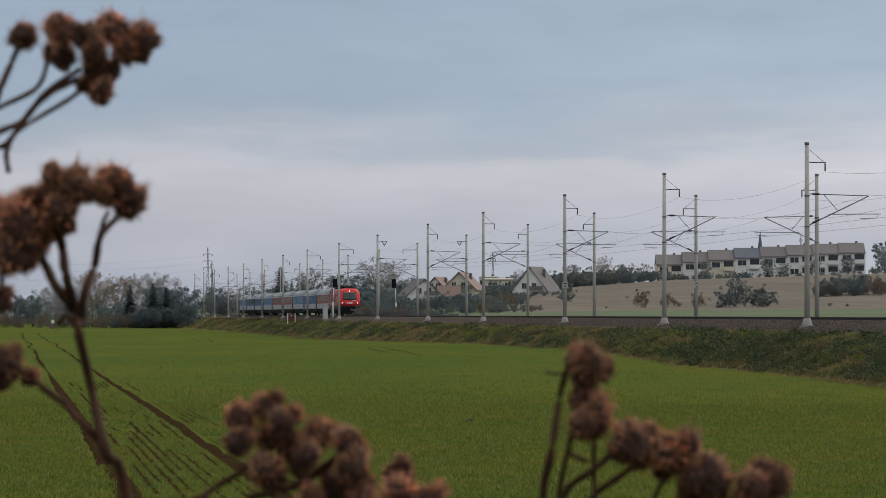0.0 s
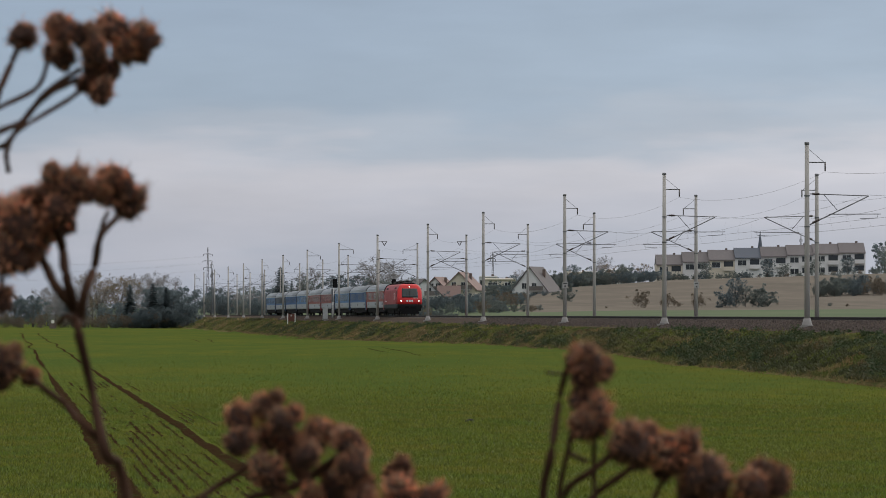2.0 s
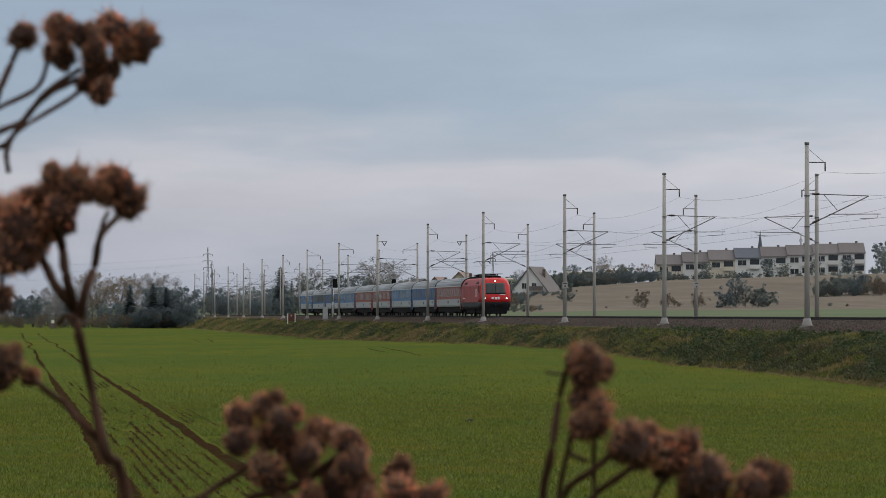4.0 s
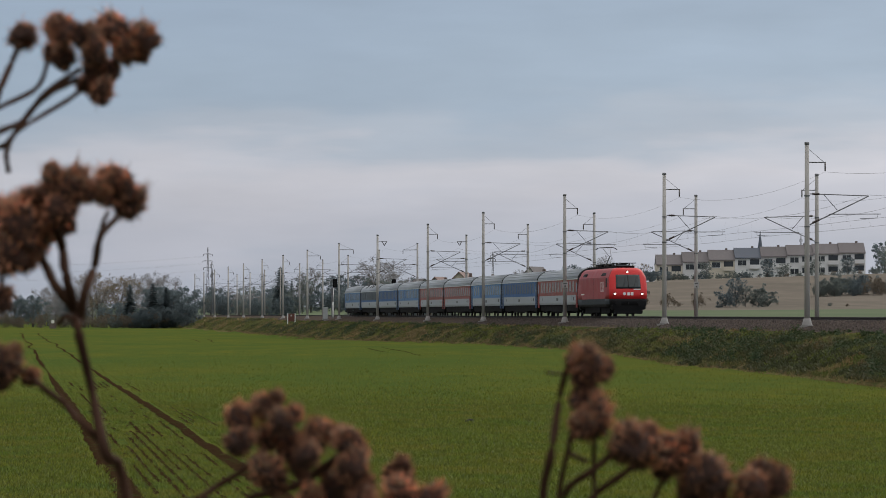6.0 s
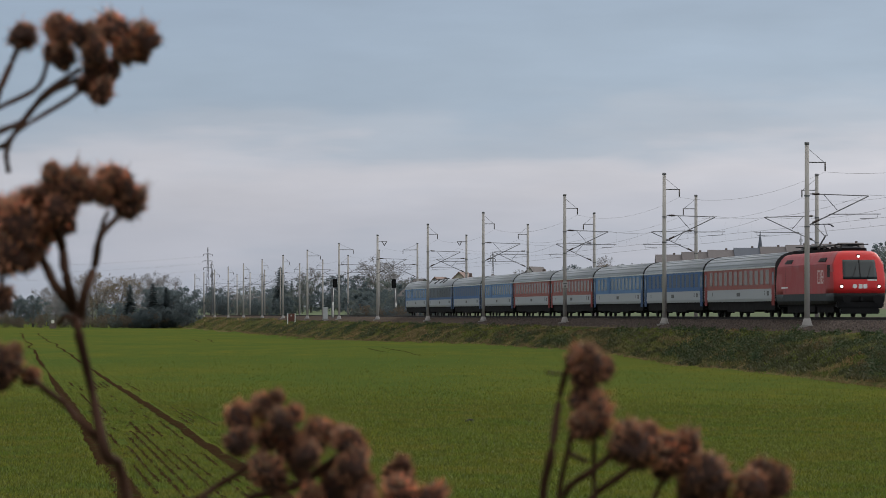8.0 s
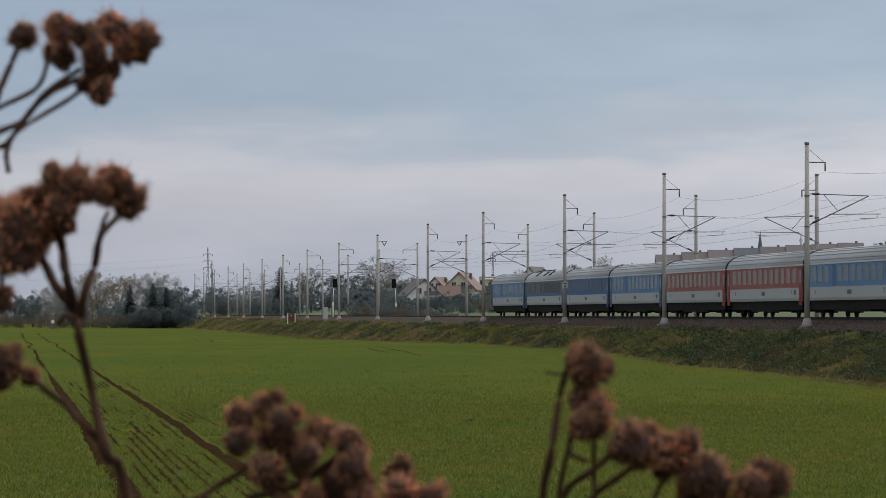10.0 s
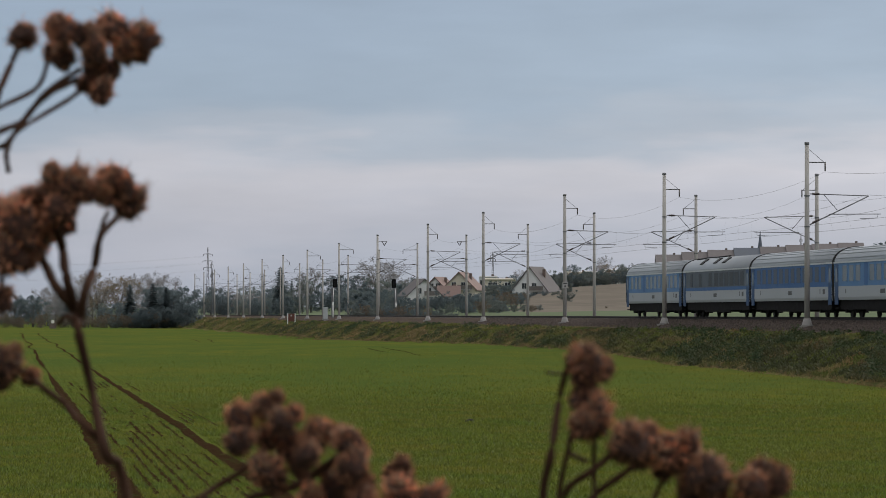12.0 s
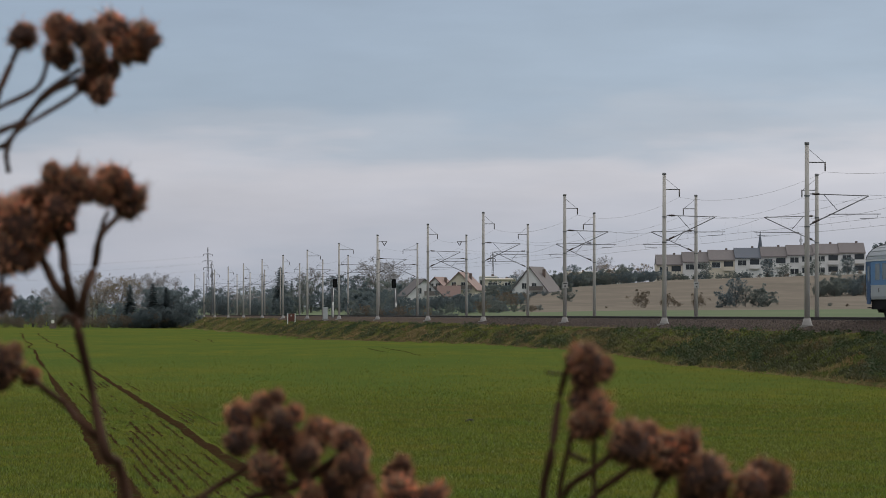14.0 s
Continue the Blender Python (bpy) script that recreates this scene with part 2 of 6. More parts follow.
def part(name, bm, mat, parent=None, label="", smooth_faces=False):
    me = bpy.data.meshes.new(name)
    if smooth_faces:
        for f in bm.faces:
            f.smooth = True
    bm.to_mesh(me)
    bm.free()
    ob = link(name, me, parent, *(mat if isinstance(mat, (list, tuple)) else (mat,)))
    return tagged(ob, label)


def thing(name, m, label, category, group=""):
    ob = new(name)
    ob.empty_display_size = 0.2
    ob.matrix_basis = m
    return tagged(ob, label, category, group)


def box(bm, x0, x1, y0, y1, z0, z1, m=None, mi=0, bevel=0.0):
    vs = [bm.verts.new(((m @ Vector(p)) if m else p)) for p in
          ((x0, y0, z0), (x1, y0, z0), (x1, y1, z0), (x0, y1, z0), (x0, y0, z1), (x1, y0, z1), (x1, y1, z1), (x0, y1, z1))]
    fs = [bm.faces.new([vs[i] for i in q]) for q in ((3, 2, 1, 0), (4, 5, 6, 7), (0, 1, 5, 4), (1, 2, 6, 5), (2, 3, 7, 6), (3, 0, 4, 7))]
    for f in fs:
        f.material_index = mi
    if bevel:
        bmesh.ops.bevel(bm, geom=list({e for f in fs for e in f.edges}), offset=bevel, segments=2, affect="EDGES")
    return fs


def boxed(*a, **k):
    bm = bmesh.new()
    box(bm, *a, **k)
    return bm


def tube(bm, path, radii, sides=8, caps=True, mi=0):
    """A round bar along a path."""
    pts = [Vector(p) for p in path]
    if isinstance(radii, (int, float)):
        radii = [radii] * len(pts)
    rings = []
    up = Vector((0.13, 0.31, 0.94))
    for i, p in enumerate(pts):
        d = (pts[min(i + 1, len(pts) - 1)] - pts[max(i - 1, 0)]).normalized()
        u = d.cross(up)
        if u.length < 0.05:
            u = d.cross(Vector((1, 0, 0)))
        u.normalize()
        w = d.cross(u)
        rings.append([bm.verts.new(p + radii[i] * (math.cos(a) * u + math.sin(a) * w)) for a in (2 * math.pi * k / sides for k in range(sides))])
    for a, b in zip(rings, rings[1:]):
        for k in range(sides):
            f = bm.faces.new((a[k], a[(k + 1) % sides], b[(k + 1) % sides], b[k]))
            f.smooth, f.material_index = True, mi
    if caps:
        for ring in (list(reversed(rings[0])), rings[-1]):
            bm.faces.new(ring).material_index = mi


def tubed(path, radii, sides=8):
    bm = bmesh.new()
    tube(bm, path, radii, sides)
    return bm


def extrude_profile(bm, profile, x0, x1, mi=0, caps=True):
    """A profile of (y, z) points swept along x."""
    a = [bm.verts.new((x0, y, z)) for y, z in profile]
    b = [bm.verts.new((x1, y, z)) for y, z in profile]
    for i in range(len(profile)):
        j = (i + 1) % len(profile)
        bm.faces.new((a[i], a[j], b[j], b[i])).material_index = mi
    if caps:
        bm.faces.new(list(reversed(a))).material_index = mi
        bm.faces.new(b).material_index = mi


def soup(name, verts, faces, mat, mats_of=None):
    me = bpy.data.meshes.new(name)
    me.from_pydata(verts, [], faces)
    for m in (mat if isinstance(mat, (list, tuple)) else (mat,)):
        me.materials.append(m)
    if mats_of:
        me.polygons.foreach_set("material_index", mats_of)
    me.update()
    return me


# ---- the ground: one sheet in the railway's frame ----


def spread(a, b, step):
    k = max(1, round((b - a) / step))
    return [a + (b - a) * i / k for i in range(k)]


def build_ground():
    ns = spread(-2600, -700, 300) + spread(-700, -150, 60) + spread(-150, -75, 8) + spread(-75, -12, 2.25) + spread(-12, -10.2, 0.9)
    ns += [-10.2, -9.9, -9.65, -9.4, -9.1, -8.8, -8.5, -8.2, -7.6, -7.0, -6.4, -5.9, -5.4, -4.9, -4.4, -3.9, -3.0, -1.75, 0, 2, TRACK_2 + 1.75, TRACK_2 + 3, 9, 10, 11, 14]
    ns += spread(18, 60, 6)[0:] + spread(60, 400, 12) + spread(400, 900, 50) + spread(900, 3600, 300) + [3600]
    ss = spread(-4200, -1500, 150) + spread(-1500, -900, 25) + spread(-900, -400, 12) + spread(-400, 40, 3) + spread(40, 320, 3.5) + spread(320, 2000, 120) + [2000]
    verts, faces, mats = [], [], []
    for s in ss:
        for n in ns:
            w = TF @ Vector((s, n, 0))
            verts.append((s, n, height(w.x, w.y)))
    k = len(ns)
    for i in range(len(ss) - 1):
        for j in range(k - 1):
            faces.append((i * k + j, i * k + j + 1, (i + 1) * k + j + 1, (i + 1) * k + j)[::-1])
            nm, sm = (ns[j] + ns[j + 1]) / 2, (ss[i] + ss[i + 1]) / 2
            w = TF @ Vector((sm, nm, 0))
            lift = bank_height(sm, nm) - toe_height(sm, nm)
            if nm < -10.2 or (nm < -4.9 and lift < 0.02):
                mi = 0 if w.length > 24 else 1
            elif nm < -4.9 and lift < 0.22:
                mi = 3
            elif nm < -4.9:
                mi = 1
            elif nm < 9:
                mi = 2
            elif nm < 14:
                mi = 4
            else:
                mi = 4
                if w.y > 560 and w.x / w.y > 0.018:
                    mi = 5
                if w.y > 1000:
                    mi = 4
            mats.append(mi)
    me = soup("ground", verts, faces, (M_FIELD, M_BANK, M_BALLAST, M_EDGE, M_MEADOW, M_STUBBLE), mats)
    for p in me.polygons:
        p.use_smooth = True
    ob = new("ground", me)
    ob.matrix_basis = TF
    return tagged(ob, "green winter crop field rising to a railway embankment and a stubble hill", "ground", kind="structure")


build_ground()


def rut_centre(n0, s):
    return n0 + 0.07 * noise.noise((s * 0.09, n0, 0)) + 0.03 * noise.noise((s * 0.5, n0, 1))


def build_ruts():
    """Wheel ruts of a tractor in the crop, a few millimetres above the sheet, each a shallow trough with broken edges."""
    for n0, n1, s0, s1, w in ((-46.2, -46.2, -415, 190, 0.215), (-43.68, -43.68, -415, 176, 0.185), (-26.2, -28.5, -260, -192, 0.17),
                              (-23.2, -27.0, -284, -192, 0.17), (-20.8, -22.1, -80, -48, 0.12), (-18.9, -21.6, -86, -30, 0.07)):
        name = "wheel_rut"
        verts, faces = [], []
        k = int((s1 - s0) / 0.22)
        for i in range(k + 1):
            s = s0 + (s1 - s0) * i / k
            far = max(0.0, min(1.0, (40 - s) / 160))
            c = rut_centre(n0, s) + (n1 - n0) * (s - s0) / (s1 - s0) + (0.5 * noise.noise((s * 0.03, n0, 4))) * far
            half = w * (0.85 + 0.35 * noise.noise((s * 0.25, n0, 2)) + 0.16 * noise.noise((s * 0.8, n0, 6)) + 0.14 * noise.noise((s * 2.3, n0, 8)))
            half *= 1 + 0.35 * smooth(130, 172, s)
            half *= 0.65 + 0.35 * smooth(20, 110, s)
            half *= max(0.15, min(1.0, 0.75 + 1.2 * noise.noise((s * 0.035, n0, 9)))) if s < 40 else 1
            half = max(0.02, half * smooth(s0, s0 + 6, s) * (1 - smooth(s1 - 6, s1, s)))
            for off, dz in ((-half, 0.0), (-half * 0.6, 0.012), (0.0, 0.002), (half * 0.6, 0.012), (half, 0.0)):
                p = TF @ Vector((s, c + off, 0))
                verts.append((s, c + off, height(p.x, p.y) + dz + 0.012))
        for i in range(k):
            for j in range(4):
                a = i * 5 + j
                faces.append((a, a + 5, a + 6, a + 1))
        ob = new(name, soup(name, verts, faces, M_SOIL))
        ob.matrix_basis = TF
        tagged(ob, "bare brown wheel rut pressed into the green crop", "wheel rut", kind="structure")


build_ruts()


BARE_LINES = [-45.72 + 0.21 * i for i in range(9)] + [-43.28 + 0.21 * i for i in range(4)]


def is_bare(s, n0):
    thin = noise.noise((s * 0.075, n0 * 9.7, 21)) + 0.35 * noise.noise((s * 0.6, n0 * 9.7, 22)) + 0.5 * noise.noise((s * 0.03, n0 * 0.6, 23))
    return thin > (0.20 if n0 < -43.6 else 0.28) - 0.25 * smooth(100, 165, s)


def build_bare_rows():
    """Broken lines of bare soil between and beside the ruts, where the drill's rows came up thin."""
    rng = random.Random(6)
    verts, faces = [], []
    for n0 in BARE_LINES:
        s = 50.0
        while s < 174:
            run = rng.uniform(0.5, 1.4)
            if is_bare(s, n0):
                w = rng.uniform(0.035, 0.075)
                c0, c1 = n0 + rng.gauss(0, 0.02), n0 + rng.gauss(0, 0.02)
                b = len(verts)
                for q in (0, 0.5, 1):
                    x, c = s + run * q, c0 + (c1 - c0) * q
                    ww = w * (1.0 if q == 0.5 else 0.45)
                    for o in (-ww, ww):
                        g = TF @ Vector((x, c + o, 0))
                        verts.append((x, c + o, height(g.x, g.y) + 0.014))
                faces += [(b, b + 2, b + 3, b + 1), (b + 2, b + 4, b + 5, b + 3)]
            s += run * rng.uniform(0.85, 1.15)
    ob = new("bare_soil_rows", soup("bare_soil_rows", verts, faces, M_SOIL))
    ob.matrix_basis = TF
    tagged(ob, "broken lines of bare brown soil between crop rows", "bare soil", kind="stuff")


build_bare_rows()

# ---- tracks ----


def build_track(n0, label):
    tr = thing("railway_track", TF @ Matrix.Translation((0, n0, 0)), label, "railway track", "pair of tracks")
    tagged(tr, kind="structure")
    prof = [(-0.075, 0), (0.075, 0), (0.075, 0.012), (0.012, 0.035), (0.012, 0.125), (0.036, 0.135), (0.036, 0.165), (0.026, 0.172),
            (-0.026, 0.172), (-0.036, 0.165), (-0.036, 0.135), (-0.012, 0.125), (-0.012, 0.035), (-0.075, 0.012)]
    for y in (-0.7535, 0.7535):
        bm = bmesh.new()
        extrude_profile(bm, [(y + a, RAIL - 0.172 + b) for a, b in prof], -1300, 330)
        part("rail", bm, M_RAIL_SHADED, tr)
    bm = bmesh.new()
    verts, faces = [], []
    s = -330.0
    while s < 60:
        b = len(verts)
        for x in (s - 0.13, s + 0.13):
            for y, z in ((-1.3, 2.5), (-1.3, 2.63), (1.3, 2.63), (1.3, 2.5)):
                verts.append((x, y, z))
        faces += [(b, b + 1, b + 2, b + 3), (b + 7, b + 6, b + 5, b + 4), (b, b + 4, b + 5, b + 1), (b + 1, b + 5, b + 6, b + 2), (b + 2, b + 6, b + 7, b + 3)]
        s += 0.6
    bm.free()
    tagged(link("sleepers", soup("sleepers", verts, faces, M_SLEEPER), tr), "grey concrete sleepers in ballast", kind="stuff")


build_track(0, "steel rails on concrete sleepers in brown ballast")
build_track(TRACK_2, "second steel track on concrete sleepers in brown ballast")

# ---- overhead line masts ----
# Places along the track of the masts on the camera's side and beyond the second track.
S_NEAR = [63.6, 6.6, -44.4, -95.5, -153.2, -205.3, -266.2, -325.2, -385.2, -440.6, -496.8, -555.4, -610.7, -666.7, -716.6, -763.0]
S_FAR = [4.8, -45.2, -95.7, -154.4, -205.1, -265.1, -325.8, -384.5, -441.7, -496.9, -555.5, -611.8, -664.4, -719.4, -773.9]


def build_mast(s, n, side, tall, style):
    """A concrete catenary mast; side +1 when its arms reach away from the camera, -1 towards it."""
    base = 2.25
    m = thing("catenary_mast", TF @ pose(s, n, base), "pale concrete catenary mast with steel cantilever arm beside the track", "catenary mast",
              "overhead line masts")
    h = tall - base
    bm = bmesh.new()
    tube(bm, [(0, 0, 0.1), (0, 0, h * 0.5), (0, 0, h - 0.12)], [0.165, 0.145, 0.12], 12)
    part("post", bm, M_CONCRETE, m)
    bm = bmesh.new()
    tube(bm, [(0, 0, h - 0.14), (0, 0, h)], 0.14, 12)
    part("cap", bm, M_GALV, m, "dark steel cap")
    bm = bmesh.new()
    box(bm, -0.42, 0.42, -0.50, 0.50, -0.35, 0.06, bevel=0.04)
    tube(bm, [(0, 0, 0.04), (0, 0, 0.16), (0, 0, 0.50)], [0.40, 0.30, 0.20], 12)
    part("foundation", bm, M_FOOT, m, "pale concrete foundation block")
    for z in (6.9, 5.15):
        bm = bmesh.new()
        tube(bm, [(0, 0, z + RAIL - base - 0.04), (0, 0, z + RAIL - base + 0.04)], 0.165, 12)
        part("clamp", bm, M_GALV, m)
    zt, zb = RAIL + 7.0 - base, RAIL + 5.25 - base
    out = abs(n - (0 if side > 0 else TRACK_2)) + 0.35
    e = side
    bm = bmesh.new()
    tube(bm, [(0, e * 0.15, zt), (0, e * out, zt - 0.1)], 0.03, 6)
    part("top_tube", bm, M_GALV, m)
    bm = bmesh.new()
    tube(bm, [(0, e * 0.15, zb), (0, e * out, zt - 0.12)], 0.036, 6)
    part("bracket_tube", bm, M_GALV, m)
    bm = bmesh.new()
    tube(bm, [(0, e * 0.95, zt - 0.02), (0, e * 1.75, zb + 0.83)], 0.022, 6)
    part("stay", bm, M_GALV, m)
    bm = bmesh.new()
    tube(bm, [(0, e * 1.25, zb + 0.6), (0, e * (out + 0.7), zb + 0.62)], 0.026, 6)
    part("registration_tube", bm, M_GALV, m)
    bm = bmesh.new()
    zc = RAIL + 5.58 - base
    tube(bm, [(0, e * (out + 0.55), zb + 0.6), (0, e * (out + 0.5), zb + 0.4), (0, e * (out - 0.5), zc + 0.02)], 0.018, 6)
    part("steady_arm", bm, M_GALV, m)
    for y0, z0, dy, dz in ((0.3, zt, 0.42, -0.01), (0.32, zb + 0.1, 0.38, 0.19)):
        bm = bmesh.new()
        k = 7
        path, rad = [], []
        for i in range(k * 2 + 1):
            path.append((0, e * (y0 + dy * i / (k * 2)), z0 + dz * i / (k * 2)))
            rad.append(0.085 if i % 2 else 0.045)
        tube(bm, path, rad, 8)
        part("insulator", bm, M_INSUL, m, "dark ribbed insulator")
    if style == "vee":
        zf = h - 1.35
        bm = bmesh.new()
        tube(bm, [(0, e * 0.1, zf + 0.5), (0, e * 1.15, zf + 0.5)], 0.035, 6)
        part("feeder_arm", bm, M_GALV, m)
        bm = bmesh.new()
        tube(bm, [(0, e * 0.55, zf + 0.5), (0, e * 0.85, zf)], 0.045, 6)
        tube(bm, [(0, e * 1.15, zf + 0.5), (0, e * 0.85, zf)], 0.045, 6)
        part("vee_insulator", bm, M_INSUL, m)
    elif style == "long":
        zf = h - 0.95
        bm = bmesh.new()
        tube(bm, [(0, e * 0.1, zf), (0, e * 2.0, zf)], 0.04, 6)
        tube(bm, [(0, e * 0.1, zf + 0.75), (0, e * 1.9, zf)], 0.015, 5)
        part("feeder_arm", bm, M_GALV, m)
        bm = bmesh.new()
        tube(bm, [(0, e * 2.0, zf), (0, e * 2.0, zf - 0.55)], 0.045, 6)
        part("drop_insulator", bm, M_INSUL, m)
    else:
        zf = h - 1.15
        bm = bmesh.new()
        tube(bm, [(0, e * 0.1, zf), (0, e * 1.05, zf)], 0.035, 6)
        tube(bm, [(0, e * 0.1, zf + 0.75), (0, e * 1.0, zf)], 0.015, 5)
        part("feeder_arm", bm, M_GALV, m)
        bm = bmesh.new()
        tube(bm, [(0, e * 1.05, zf + 0.03), (0, e * 1.05, zf - 0.5)], 0.045, 6)
        part("drop_insulator", bm, M_INSUL, m)
    if style == "plate":
        plate = part("distance_plate", boxed(0.17, 0.20, -0.21, 0.21, 5.10 - base, 5.62 - base), M_PLATE, m, "light grey enamel plate")
        for z0, z1, w in ((5.42, 5.54, 0.15), (5.17, 5.32, 0.06)):
            part("number_bar", boxed(0.20, 0.205, -w, w, z0 - base, z1 - base), M_CLAMP, plate)
    return m


NEAR_STYLE = {6: "vee", 3: "plate", 7: "long", 8: "long"}
for i, s in enumerate(S_NEAR):
    build_mast(s, POLE_NEAR, 1, RAIL + 9.94, NEAR_STYLE.get(i, "plain"))
FAR_STYLE = {2: "plate", 5: "vee", 6: "long"}
for i, s in enumerate(S_FAR):
    build_mast(s, POLE_FAR, -1, RAIL + 9.94, FAR_STYLE.get(i, "plain"))


def build_wire(name, stops_, sag, radius, label, mids=8):
    """One wire through its supports (s, n, z), hanging by sag between them."""
    bm = bmesh.new()
    path = []
    for (a, b) in zip(stops_, stops_[1:]):
        a, b = Vector(a), Vector(b)
        for i in range(mids):
            k = i / mids
            p = a.lerp(b, k)
            p.z -= 4 * sag * k * (1 - k)
            path.append(p)
    path.append(Vector(stops_[-1]))
    tube(bm, path, radius, 4)
    ob = part(name, bm, M_WIRE)
    ob.matrix_basis = TF
    return tagged(ob, label, "overhead wire", "overhead wires")


def build_lines():
    for ss, n_track, n_pole, e in ((S_NEAR, 0.0, POLE_NEAR, 1), (S_FAR, TRACK_2, POLE_FAR, -1)):
        ss = sorted(ss)
        zig = [0.3 * (-1) ** i for i in range(len(ss))]
        build_wire("contact_wire", [(s, n_track + z, RAIL + 5.58) for s, z in zip(ss, zig)], 0.04, 0.008, "thin copper contact wire over the track", 4)
        build_wire("messenger_wire", [(s, n_track + 0.2 * e, RAIL + 6.95) for s in ss], 0.6, 0.0075, "thin sagging messenger wire over the track", 10)
        build_wire("feeder_wire", [(s, n_pole + e * 1.05, RAIL + 8.25) for s in ss], 0.75, 0.007, "thin sagging feeder wire on the masts", 10)
        bm = bmesh.new()
        for a, b, za, zb in zip(ss, ss[1:], zig, zig[1:]):
            if b < -420:
                continue
            for i in range(1, 9):
                k = i / 9
                x = a + (b - a) * k
                n_c, n_m = n_track + za + (zb - za) * k, n_track + 0.2 * e
                tube(bm, [(x, n_c, RAIL + 5.58 - 0.16 * k * (1 - k)), (x, n_m, RAIL + 6.95 - 2.4 * k * (1 - k))], 0.002, 3, False)
        ob = part("droppers", bm, M_WIRE)
        ob.matrix_basis = TF
        tagged(ob, "thin vertical dropper wires between messenger and contact wire", "overhead wire", "overhead wires", "stuff")


build_lines()

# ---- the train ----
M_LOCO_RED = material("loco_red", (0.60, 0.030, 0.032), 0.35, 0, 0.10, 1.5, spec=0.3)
# Same red dulled for sides and rear: their weaker light painted in.
M_LOCO_RED_SHADED = material("loco_red_side_shade", (0.36, 0.045, 0.050), 0.5, 0, 0.16, 1.2, spec=0.25)
M_SKIRT = material("skirt_grey", (0.050, 0.060, 0.068), 0.7, 0, 0.25, 2, spec=0.2)
M_UNDER = material("underframe_grime", (0.016, 0.015, 0.016), 0.9, 0, 0.4, 3, spec=0.1)
M_WHEEL = material("wheel_steel", (0.020, 0.018, 0.017), 0.7, 0.2, 0.3, 5, spec=0.2)
# Pale base of plain and red-coach glass has the sky's reflection painted in.
M_GLASS_SKY = material("train_glass_sky_tint", (0.125, 0.165, 0.205), 0.25, 0, 0.0, 3, spec=0.08)
M_GLASS_DARK = material("dining_window_glass", (0.022, 0.030, 0.042), 0.3, 0, 0.0, 3, spec=0.03)
M_GLASS_BLUE = material("blue_coach_glass", (0.036, 0.060, 0.105), 0.3, 0, 0.0, 3, spec=0.05)
M_GLASS_WARM_SKY = material("red_coach_glass_sky_tint", (0.175, 0.140, 0.130), 0.25, 0, 0.0, 3, spec=0.08)
M_GUTTER = material("gutter_pale", (0.56, 0.58, 0.61), 0.5, 0, 0.08, 2)
M_SHIELD = material("windscreen_glass", (0.016, 0.026, 0.030), 0.08, 0, 0.0, 3)
M_ROOF = material("coach_roof_grey", (0.27, 0.295, 0.33), 0.42, 0, 0.12, 1.5, 0.003, stretch=(0.2, 1, 1))
M_COACH_GREY = material("coach_light_grey", (0.38, 0.405, 0.44), 0.45, 0, 0.10, 1.2, spec=0.2)
M_COACH_RED = material("coach_red", (0.30, 0.092, 0.082), 0.55, 0, 0.13, 1.2, spec=0.2)
M_COACH_BLUE = material("coach_blue", (0.050, 0.135, 0.33), 0.55, 0, 0.14, 1.2, spec=0.2)
M_COACH_NAVY = material("coach_navy", (0.030, 0.075, 0.18), 0.55, 0, 0.14, 1.2, spec=0.2)
M_COACH_PALE = material("coach_sky_blue", (0.105, 0.225, 0.44), 0.55, 0, 0.14, 1.2, spec=0.2)
M_COACH_WINE = material("coach_dark_red", (0.22, 0.022, 0.020), 0.55, 0, 0.13, 1.2, spec=0.2)
M_BELLOWS_GAP = material("gangway_rubber_and_gap", (0.018, 0.018, 0.02), 0.8, 0, 0.2, 6)
M_LAMP = material("headlight_glow", (0.9, 0.88, 0.8), 0.3, 0, 0.0, 3, glow=((1.0, 0.93, 0.80), 2.5))
M_LETTER = material("white_lettering", (0.78, 0.78, 0.77), 0.5, 0, 0.05, 5)
M_PINK_LETTER = material("pinkish_white_lettering", (0.66, 0.50, 0.50), 0.6, 0, 0.15, 5)
M_MARK = material("dark_marking", (0.06, 0.06, 0.065), 0.6, 0, 0.1, 5)
M_DUST = material("dining_grey_blue", (0.055, 0.072, 0.105), 0.5, 0, 0.15, 1.2)


def wheel_mesh(r):
    bm = bmesh.new()
    tube(bm, [(0, -0.07, 0), (0, -0.065, 0), (0, 0.03, 0), (0, 0.031, 0), (0, 0.065, 0)], [r * 0.9, r, r, r + 0.03, r + 0.03], 24)
    return bm


